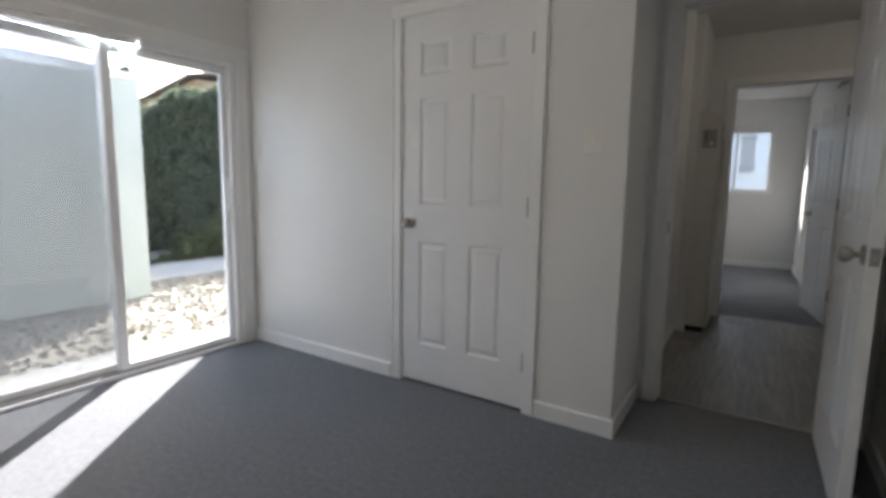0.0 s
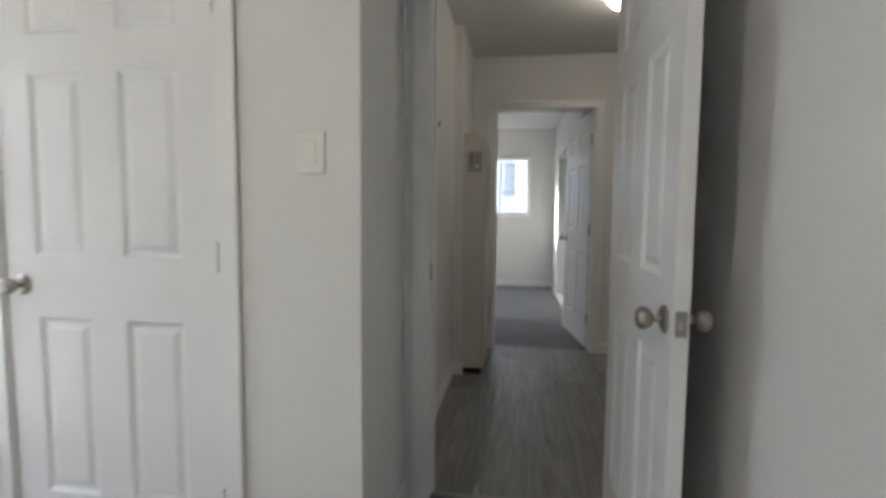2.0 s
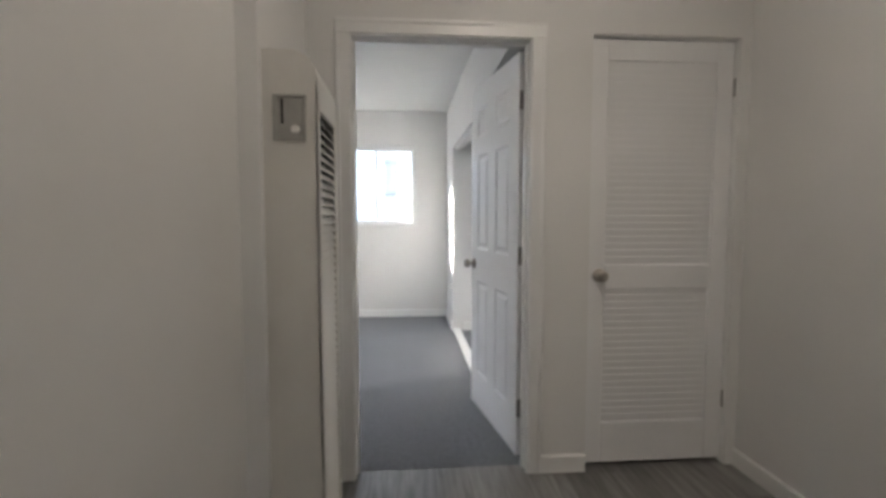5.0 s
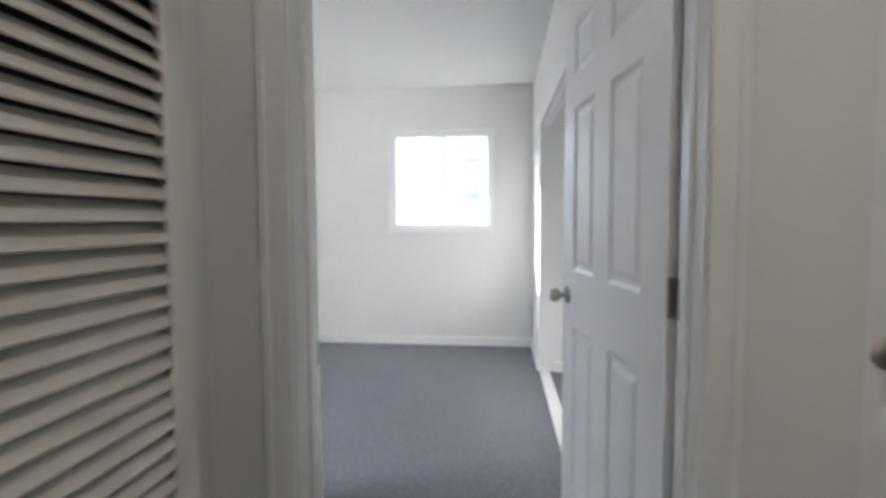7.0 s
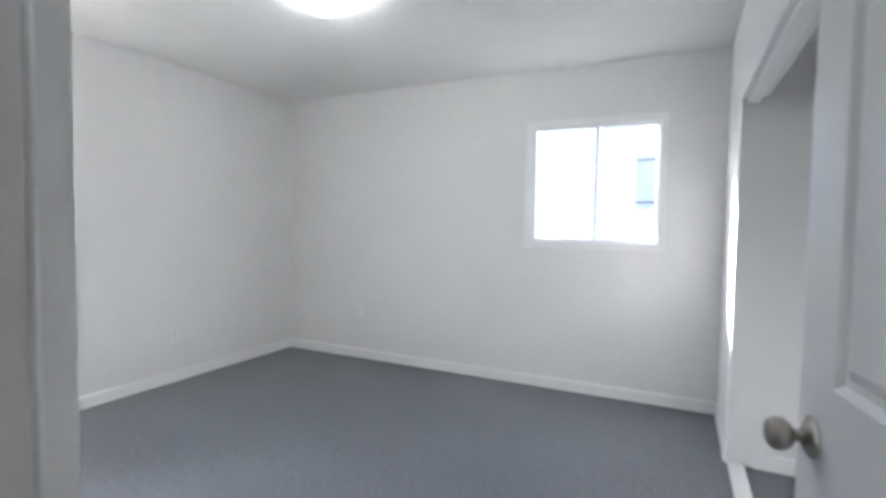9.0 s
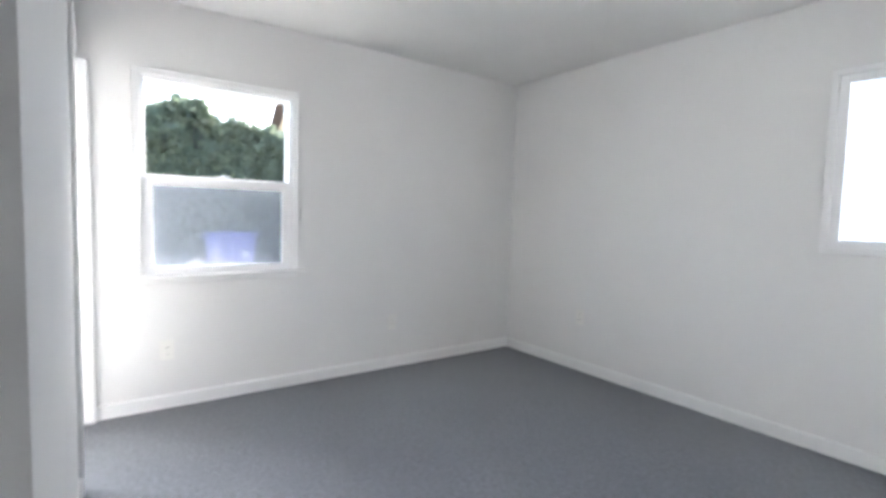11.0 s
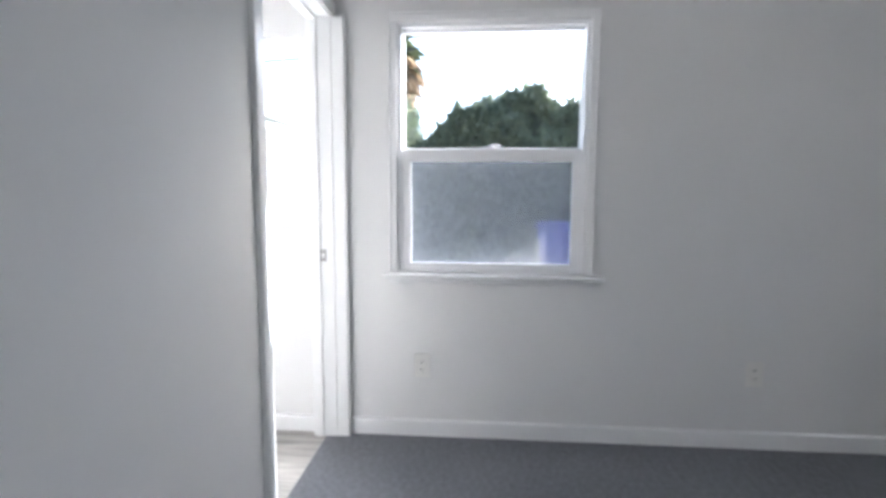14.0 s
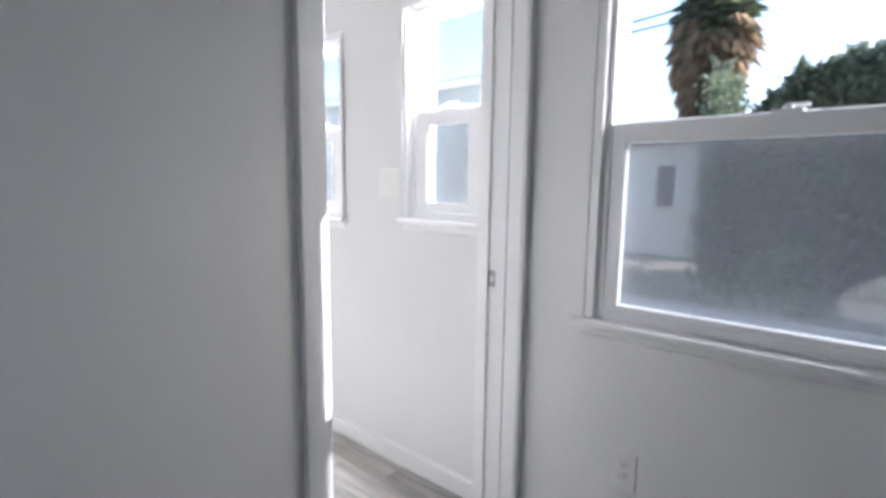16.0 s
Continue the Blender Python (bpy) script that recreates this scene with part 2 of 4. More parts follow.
def wall(name, axis, a0, a1, f0, f1, z0, z1, holes=(), mat=None, label="smooth white painted plaster wall"):
    """A solid wall along x or y from a0 to a1, between its faces f0 and f1, with openings (a0, a1, z0, z1) right through it."""
    ca = sorted({a0, a1, *[v for h in holes for v in h[:2]]})
    cz = sorted({z0, z1, *[max(z0, v) for h in holes for v in h[2:]]})
    bm = bmesh.new()
    verts = {}

    def vert(i, f, k):
        if (i, f, k) not in verts:
            p = (ca[i], (f0, f1)[f], cz[k]) if axis == "x" else ((f0, f1)[f], ca[i], cz[k])
            verts[i, f, k] = bm.verts.new(p)
        return verts[i, f, k]

    def full(i, k):
        if not (0 <= i < len(ca) - 1 and 0 <= k < len(cz) - 1):
            return False
        a, z = (ca[i] + ca[i + 1]) / 2, (cz[k] + cz[k + 1]) / 2
        return not any(h[0] < a < h[1] and h[2] < z < h[3] for h in holes)

    for i in range(len(ca) - 1):
        for k in range(len(cz) - 1):
            if not full(i, k):
                continue
            for f in (0, 1):
                bm.faces.new([vert(i, f, k), vert(i + 1, f, k), vert(i + 1, f, k + 1), vert(i, f, k + 1)])
            for d, e in ((-1, i), (1, i + 1)):
                if not full(i + d, k):
                    bm.faces.new([vert(e, 0, k), vert(e, 1, k), vert(e, 1, k + 1), vert(e, 0, k + 1)])
            for d, e in ((-1, k), (1, k + 1)):
                if not full(i, k + d):
                    bm.faces.new([vert(i, 0, e), vert(i, 1, e), vert(i + 1, 1, e), vert(i + 1, 0, e)])
    return tagged(obj(name, bm, mat or M_WALL), label, "wall", kind="structure")


def board(name, axis, a0, a1, face, out, h=0.085, t=0.014):
    """A baseboard run on a wall's face; out: +1 or -1, the way that it stands proud. Its top edge is eased."""
    bm = bmesh.new()
    f0, f1 = sorted((face, face + out * t))
    if axis == "x":
        box(bm, a0, a1, f0, f1, 0.001, h)
    else:
        box(bm, f0, f1, a0, a1, 0.001, h)
    idx = 1 if axis == "x" else 0
    top = [e for e in bm.edges if all(abs(v.co.z - h) < 1e-5 and abs(v.co[idx] - (face + out * t)) < 1e-5 for v in e.verts)]
    bmesh.ops.bevel(bm, geom=top, offset=0.010, segments=3, affect="EDGES", profile=0.5)
    return tagged(obj(name, bm, M_TRIM), "white painted baseboard with an eased top edge", "baseboard", kind="structure")


def casing(parent, a0, a1, z0, z1, w, t=0.016, face=0.0, out=-1, stool=None, apron=True):
    """Trim round an opening in the local x-z plane: two legs and a head, each a board with a raised outer band."""
    def strip(x0, x1, zz0, zz1, outer):
        bm = bmesh.new()
        y0, y1 = sorted((face, face + out * t * 0.7))
        box(bm, x0, x1, y0, y1, zz0, zz1, bevel=0.003)
        b = 0.3 * w
        y0, y1 = sorted((face, face + out * t))
        rows = {"left": (x0, x0 + b, zz0, zz1), "right": (x1 - b, x1, zz0, zz1), "top": (x0, x1, zz1 - b, zz1)}
        r = rows[outer]
        box(bm, r[0], r[1], y0, y1, r[2], r[3], bevel=0.004)
        return bm
    part("casing_leg", strip(a0 - w, a0, z0, z1, "left"), M_TRIM, parent)
    part("casing_leg", strip(a1, a1 + w, z0, z1, "right"), M_TRIM, parent)
    part("casing_head", strip(a0 - w, a1 + w, z1, z1 + w, "top"), M_TRIM, parent)
    if stool:
        s0, s1 = stool
        bm = bmesh.new()
        y0, y1 = sorted((face - out * 0.03, face + out * 0.045))
        box(bm, s0, s1, y0, y1, z0 - 0.022, z0, bevel=0.006, seg=2)
        part("window_sill", bm, M_TRIM, parent)
        if apron:
            y0, y1 = sorted((face, face + out * 0.010))
            part("apron", boxes((a0 - w, a1 + w, y0, y1, z0 - 0.05, z0 - 0.022), bevel=0.002), M_TRIM, parent)


def ring(x0, x1, z0, z1, wl, wr, wb, wt, y0, y1, bevel=0.002):
    return boxes((x0, x0 + wl, y0, y1, z0, z1), (x1 - wr, x1, y0, y1, z0, z1), (x0 + wl, x1 - wr, y0, y1, z0, z0 + wb), (x0 + wl, x1 - wr, y0, y1, z1 - wt, z1), bevel=bevel)


def pane(parent, x0, x1, z0, z1, y, name="pane"):
    o = part(name, boxes((x0, x1, y - 0.002, y + 0.002, z0, z1)), M_GLASS, parent, "clear glass")
    o.visible_shadow = False
    return o


def netting(parent, x0, x1, z0, z1, y):
    part("screen_frame", ring(x0, x1, z0, z1, 0.015, 0.015, 0.015, 0.015, y - 0.005, y + 0.005, 0.001), M_VINYL, parent)
    o = part("insect_screen", boxes((x0 + 0.015, x1 - 0.015, y - 0.0006, y + 0.0006, z0 + 0.015, z1 - 0.015)), M_NET, parent, "fine grey insect netting")
    return o


# ---- setting: floors, ceiling, walls ----
CEIL = 2.46
GROUND = -0.30
XW, XA, YN, YS = -3.08, -2.80, 7.98, 4.685
E_OUT = 0.16


def slab(name, x0, x1, y0, y1, z0, z1, mat, label, cat):
    return tagged(obj(name, boxes((x0, x1, y0, y1, z0, z1)), mat), label, cat, kind="structure")


slab("floor_bedroom_south", XA, 0.72, -2.35, 2.055, -0.1, 0.0, M_CARPET, "dark grey cut pile carpet, wall to wall", "floor")
tagged(obj("floor_bedroom_north", boxes((XW, -0.51, 4.63, YN, -0.1, 0.0), (-0.51, 1.96, 4.38, YN, -0.1, 0.0)), M_CARPET), "dark grey cut pile carpet, wall to wall", "floor", kind="structure")
floor_hall = slab("floor_hall", -0.40, 1.96, 2.055, 4.38, -0.1, -0.008, M_DARK, "grey-brown wood look vinyl plank floor", "floor")
floor_kitchen = slab("floor_west_room", XW, -0.51, 1.72, 4.63, -0.1, -0.008, M_DARK, "grey-brown wood look vinyl plank floor", "floor")
slab("ceiling", -3.24, 2.2, -2.5, 8.14, CEIL, CEIL + 0.12, M_CEIL, "flat white painted ceiling", "ceiling")
# Roof slab is out of view; added to shut out light above the rooms.
slab("roof", -3.6, 2.6, -2.9, 8.5, CEIL + 0.121, CEIL + 0.3, M_ROOF, "unseen brown roof slab added to keep daylight out", "roof")

SL0, SL1, SLH = -0.25, 1.345, 1.935
W1 = (4.988, 5.885, 0.832, 2.018)
K1 = (4.183, 4.545, 1.105, 1.925)
K2 = (3.41, 3.752, 1.085, 1.88)
NW = (-0.625, 0.335, 1.125, 2.04)
wall("wall_bedroom_south_west", "y", -2.35, 1.60, XA - E_OUT, XA, GROUND, CEIL, [(SL0, SL1, -0.02, SLH)])
wall("wall_closet", "x", XA, -0.262, 1.465, 1.585, 0, CEIL, [(-1.489, -0.685, 0, 2.05)])
wall("wall_closet_return", "y", 1.585, 2.0, -0.382, -0.262, 0, CEIL)
wall("wall_hall_south", "x", -0.40, 1.96, 2.0, 2.12, 0, CEIL, [(-0.178, 0.586, 0, 2.055)])
wall("wall_bedroom_south_east", "y", -2.35, 2.0, 0.72, 0.84, 0, CEIL)
wall("wall_bedroom_south_south", "x", XA - E_OUT, 0.84, -2.5, -2.35, GROUND, CEIL)
wall("wall_hall_west", "y", 2.12, 3.57, -0.40, -0.28, 0, CEIL)
wall("wall_hall_chase", "y", 3.57, 4.30, -0.40, -0.215, 0, CEIL)
wall("wall_hall_east", "y", 2.12, 4.30, 1.84, 1.96, 0, CEIL)
wall("wall_hall_north", "x", -0.45, 1.96, 4.30, 4.43, 0, CEIL, [(-0.04, 0.807, 0, 2.05), (1.075, 1.79, 0, 2.065)])
wall("wall_bedroom_north_south", "x", XW, -0.45, YS - 0.12, YS, 0, CEIL, [(-3.05, -2.265, 0, 2.05)])
wall("wall_west", "y", 1.60, YN + E_OUT, XW - E_OUT, XW, GROUND, CEIL, [(*W1[:2], *W1[2:]), K1, K2])
wall("wall_north", "x", XW, 0.88, YN, YN + E_OUT, GROUND, CEIL, [NW])
wall("wall_bedroom_north_east", "y", 4.975, YN, 0.72, 0.84, 0, CEIL, [(5.0, 7.22, 0, 1.94)])
wall("wall_over_recess", "y", 4.43, 4.975, 0.72, 0.84, 2.05, CEIL)
wall("wall_door_recess", "y", 4.43, 4.88, 0.845, 0.95, 0, CEIL)
wall("wall_wardrobe_north", "x", 0.84, 1.45, 7.22, 7.34, 0, CEIL)
wall("wall_wardrobe_south", "x", 0.84, 1.45, 4.88, 5.0, 0, CEIL)
wall("wall_wardrobe_back", "y", 4.88, 7.34, 1.45, 1.57, 0, CEIL)
wall("wall_linen_back", "x", 0.84, 1.96, 4.80, 4.88, 0, CEIL)
wall("wall_linen_end", "y", 4.43, 4.80, 1.84, 1.96, 0, CEIL)
wall("wall_west_room_south", "x", XW, -0.40, 1.60, 1.72, 0, CEIL)
wall("wall_west_room_east", "y", 4.30, 4.58, -0.57, -0.45, 0, CEIL)
slab("threshold_wardrobe", 0.725, 0.80, 5.0, 7.22, 0.0, 0.022, M_TRIM, "white painted wardrobe threshold strip", "threshold")
slab("wardrobe_track", 0.745, 0.80, 5.0, 7.22, 1.915, 1.939, M_TRIM, "white painted sliding door track under the wardrobe head", "track")

for n, a, a0, a1, f, o in (
        ("baseboard", "x", XA, -1.545, 1.465, -1), ("baseboard", "x", -0.632, -0.248, 1.465, -1),
        ("baseboard", "y", 1.465, 2.0, -0.262, 1), ("baseboard", "y", -2.35, -0.37, XA, 1),
        ("baseboard", "y", -2.35, 1.986, 0.72, -1), ("baseboard", "x", XA, 0.72, -2.35, 1),
        ("baseboard", "y", 2.136, 3.57, -0.28, 1), ("baseboard", "y", 2.12, 4.30, 1.84, -1), ("baseboard", "x", 0.857, 1.073, 4.30, -1),
        ("baseboard", "x", -0.266, -0.20, 3.57, -1), ("baseboard", "x", 0.640, 1.84, 2.12, 1), ("baseboard", "x", -0.215, -0.09, 4.30, -1),
        ("baseboard", "y", YS + 0.066, YN, XW, 1), ("baseboard", "x", XW, 0.72, YN, -1), ("baseboard", "y", 7.22, YN, 0.72, -1),
        ("baseboard", "x", -2.205, -0.45, YS, 1), ("baseboard", "y", 4.43, YS, -0.45, 1), ("baseboard", "x", -0.45, -0.09, 4.43, 1),
        ("baseboard", "y", 1.72, 4.56, XW, 1), ("baseboard", "x", 0.84, 1.45, 7.22, -1)):
    board(n, a, a0, a1, f, o)


# ---- doors ----
def panel_faces(bm, w, h, y, sgn, cols, rows):
    """One moulded face of a panel door at local y, outward sgn; panels are sunk with a raised field."""
    cx = sorted({0.0, w, *[v for c in cols for v in c]})
    cz = sorted({0.0, h, *[v for r in rows for v in r]})
    for i in range(len(cx) - 1):
        for k in range(len(cz) - 1):
            x0, x1, z0, z1 = cx[i], cx[i + 1], cz[k], cz[k + 1]
            if (x0, x1) in cols and (z0, z1) in rows:
                steps = ((0, 0), (0.006, -0.004), (0.013, -0.009), (0.024, -0.009), (0.042, -0.002))
                loops = []
                for ins, d in steps:
                    loops.append([bm.verts.new(p) for p in ((x0 + ins, y + sgn * d, z0 + ins), (x1 - ins, y + sgn * d, z0 + ins), (x1 - ins, y + sgn * d, z1 - ins), (x0 + ins, y + sgn * d, z1 - ins))])
                for a, b in zip(loops, loops[1:]):
                    for q in range(4):
                        bm.faces.new((a[q], a[(q + 1) % 4], b[(q + 1) % 4], b[q]))
                bm.faces.new(loops[-1])
            else:
                bm.faces.new([bm.verts.new(p) for p in ((x0, y, z0), (x1, y, z0), (x1, y, z1), (x0, y, z1))])


def knob(parent, x, z, y, sgn):
    """A round knob on its rose, standing out of the leaf along local y."""
    turn = Matrix.Translation((x, y, z)) @ Matrix.Rotation(radians(-90 * sgn), 4, "X")
    part("knob_rose", lathe(bmesh.new(), [(0.033, 0), (0.033, 0.004), (0.026, 0.009), (0.014, 0.011)], turn), M_NICKEL, parent, "brushed nickel rose", True)
    part("door_knob", lathe(bmesh.new(), [(0.010, 0.008), (0.010, 0.026), (0.020, 0.032), (0.0265, 0.042), (0.0265, 0.054), (0.021, 0.062), (0.017, 0.064)], turn), M_NICKEL, parent, "brushed nickel knob", True)


def hinge(parent, z, t, sgn):
    """Butt hinge: a plate let into the leaf's hinge edge and a barrel at the corner of the face sgn (+1: y=0, -1: y=-t)."""
    yb = 0.0 if sgn > 0 else -t
    bm = boxes((-0.0025, 0.001, -t + 0.003, -0.003, z - 0.045, z + 0.045), bevel=0.0006)
    rod(bm, (-0.004, yb + sgn * 0.005, z - 0.047), (-0.004, yb + sgn * 0.005, z + 0.047), 0.0065, sides=10)
    part("hinge", bm, M_STEEL, parent, "dull steel butt hinge")


def panel_leaf(parent, w, h=2.01, t=0.035, latch=True, knobs=(1, -1), hinge_side=1):
    """Six-panel leaf: hinge edge at x=0, latch edge at x=w, faces at y=0 and y=-t."""
    s = w / 0.764
    cols = [(0.125 * s, 0.33 * s), (0.454 * s, 0.65 * s)]
    rows = [(0.22, 0.81), (1.01, 1.585), (1.70, 1.875)]
    bm = bmesh.new()
    panel_faces(bm, w, h, 0.0, 1, cols, rows)
    panel_faces(bm, w, h, -t, -1, cols, rows)
    for a, b in (((0, 0), (w, 0)), ((w, 0), (w, h)), ((w, h), (0, h)), ((0, h), (0, 0))):
        bm.faces.new([bm.verts.new(p) for p in ((a[0], 0, a[1]), (b[0], 0, b[1]), (b[0], -t, b[1]), (a[0], -t, a[1]))])
    bmesh.ops.remove_doubles(bm, verts=bm.verts, dist=0.0002)
    leaf = part("door_leaf", bm, M_DOOR, parent, "white six-panel leaf")
    for sgn in knobs:
        knob(leaf, w - 0.058, 0.915, 0.0 if sgn > 0 else -t, sgn)
    if latch:
        part("latch_plate", boxes((w, w + 0.0025, -t / 2 - 0.013, -t / 2 + 0.013, 0.886, 0.944), bevel=0.0008), M_STEEL, leaf, "steel latch plate")
        part("latch_bolt", boxes((w + 0.0025, w + 0.011, -t / 2 - 0.007, -t / 2 + 0.007, 0.903, 0.927), bevel=0.003), M_NICKEL, leaf)
    for z in (0.245, 1.02, 1.78):
        hinge(leaf, z, t, hinge_side)
    return leaf


def door_frame(parent, a0, a1, h, depth0, depth1, w=0.065, faces=(1, 1), stop=0.5):
    """Jamb boards lining an opening from local y depth0 to depth1, and trim on either face."""
    part("jamb", boxes((a0 - 0.02, a0, depth0, depth1, 0, h), bevel=0.001), M_TRIM, parent)
    part("jamb", boxes((a1, a1 + 0.02, depth0, depth1, 0, h), bevel=0.001), M_TRIM, parent)
    part("head_jamb", boxes((a0 - 0.02, a1 + 0.02, depth0, depth1, h, h + 0.02), bevel=0.001), M_TRIM, parent)
    m = depth0 + (depth1 - depth0) * stop
    part("door_stop", boxes((a0, a0 + 0.010, m - 0.018, m + 0.018, 0, h), (a1 - 0.010, a1, m - 0.018, m + 0.018, 0, h), (a0 + 0.010, a1 - 0.010, m - 0.018, m + 0.018, h - 0.010, h), bevel=0.0015), M_TRIM, parent)
    if faces[0]:
        casing(parent, a0 - 0.005, a1 + 0.005, 0, h + 0.005, w, face=depth0, out=-1)
    if faces[1]:
        casing(parent, a0 - 0.005, a1 + 0.005, 0, h + 0.005, w, face=depth1, out=1)


def strike(parent, x, y, z, sgn):
    bm = ring(-0.016, 0.016, -0.029, 0.029, 0.009, 0.009, 0.018, 0.018, 0, 0.002, 0.0005)
    bm.transform(Matrix.Translation((x, y, z)) @ Matrix.Rotation(radians(-90 * sgn), 4, "Z"))
    part("strike_plate", bm, M_STEEL, parent, "steel strike plate")


# closet door, shut
d = thing("door_closet", pose(0, 0, 0), "closed white six-panel closet door with nickel knob", "door", kind="structure")
door_frame(d, -1.469, -0.705, 2.03, 1.465, 1.585, faces=(1, 0), stop=0.62)
leaf = panel_leaf(d, 0.758, knobs=(1,), latch=False)
leaf.matrix_basis = pose(-0.708, 1.470, 0.018, 0, 0, 180)

# door from the south bedroom to the hall, open into the bedroom
d = thing("door_hall", pose(0, 0, 0), "open white six-panel door with nickel knobs, between carpet and vinyl", "door", kind="structure")
door_frame(d, -0.158, 0.566, 2.035, 2.0, 2.12, stop=0.62)
leaf = panel_leaf(d, 0.726)
leaf.matrix_basis = pose(0.556, 1.993, 0.018, 0, 0, 270.6)
strike(d, -0.1575, 2.014, 0.943, 1)
part("transition_strip", boxes((-0.158, 0.566, 2.045, 2.075, 0.0, 0.006), bevel=0.002), M_STEEL, d, "thin metal carpet transition strip")

# door from the hall to the north bedroom, open into the bedroom
d = thing("door_bedroom", pose(0, 0, 0), "open white six-panel bedroom door with nickel knobs", "door", kind="structure")
door_frame(d, -0.02, 0.787, 2.03, 4.30, 4.43, stop=0.55)
leaf = panel_leaf(d, 0.795, hinge_side=-1)
leaf.matrix_basis = pose(0.802, 4.448, 0.015, 0, 0, 98.6) @ Matrix.Translation((0, 0.035, 0))
strike(d, -0.0195, 4.405, 0.90, 1)
for z in (0.26, 1.035, 1.795):
    part("hinge_plate", boxes((0.7845, 0.788, 4.393, 4.429, z - 0.045, z + 0.045), bevel=0.0006), M_STEEL, d, "dull steel hinge plate on the jamb")

# doorway from the north bedroom to the west room, without a leaf in view
d = thing("door_west_room", pose(0, 0, 0), "white trimmed doorway into the bright west room", "doorway", kind="structure")
door_frame(d, -3.03, -2.285, 2.03, YS - 0.12, YS, faces=(0, 0), stop=0.3)
for n_, rows_ in (("casing_leg", ((-2.278, -2.215, YS, YS + 0.012, 0, 2.035), (-2.235, -2.205, YS, YS + 0.019, 0, 2.10))),
                  ("casing_leg", ((XW + 0.0005, -3.033, YS, YS + 0.058, 0, 2.035), (-3.05, -3.036, YS, YS + 0.065, 0, 2.035))),
                  ("casing_head", ((XW + 0.0005, -2.235, YS, YS + 0.012, 2.035, 2.10), (XW + 0.0005, -2.235, YS, YS + 0.017, 2.082, 2.10)))):
    part(n_, boxes(*rows_, bevel=0.003), M_TRIM, d)
strike(d, -3.0295, YS - 0.055, 0.918, 1)


def louvre_leaf(parent, w, h, t=0.032):
    """Louvred leaf: stiles and rails in one mesh, each slat a piece of its own."""
    bm = ring(0, w, 0, h, 0.085, 0.085, 0.20, 0.10, 0, t, 0.003)
    box(bm, 0.085, w - 0.085, 0, t, 0.86, 0.98, bevel=0.003)
    leaf = part("door_leaf", bm, M_DOOR, parent, "white louvred leaf")
    slat = boxes((0.08, w - 0.08, -0.003, 0.003, -0.0225, 0.0225), bevel=0.0015)
    first = None
    for z0, z1 in ((0.20, 0.86), (0.98, h - 0.10)):
        n = round((z1 - z0) / 0.033)
        for k in range(n):
            if first is None:
                first = part("slat", slat, M_DOOR, leaf)
                s = first
            else:
                s = new("slat", first.data)
                s.parent = leaf
            s.matrix_basis = pose(0, t / 2, z0 + (k + 0.5) * (z1 - z0) / n, 9 if z0 < 0.5 else 14, 0, 0)
    part("backing", boxes((0.06, w - 0.06, t + 0.001, t + 0.005, 0.15, h - 0.06)), M_DOOR, leaf)
    knob(leaf, 0.06, 0.93, 0.0, -1)
    for z in (0.305, 1.825):
        bm = boxes((w + 0.001, w + 0.006, -0.004, 0.010, z - 0.04, z + 0.04), bevel=0.001)
        rod(bm, (w + 0.004, -0.006, z - 0.042), (w + 0.004, -0.006, z + 0.042), 0.006, sides=10)
        part("hinge", bm, M_STEEL, leaf, "dull steel butt hinge")
    return leaf


d = thing("door_linen_closet", pose(0, 0, 0), "closed white louvred closet door with nickel knob", "door", kind="structure")
leaf = louvre_leaf(d, 0.702, 2.037)
leaf.matrix_basis = pose(1.081, 4.335, 0.02)
part("jamb", boxes((1.0755, 1.079, 4.31, 4.425, 0, 2.060)), M_TRIM, d)
part("jamb", boxes((1.7855, 1.789, 4.31, 4.425, 0, 2.060)), M_TRIM, d)
part("head_jamb", boxes((1.0755, 1.789, 4.31, 4.425, 2.0605, 2.064)), M_TRIM, d)


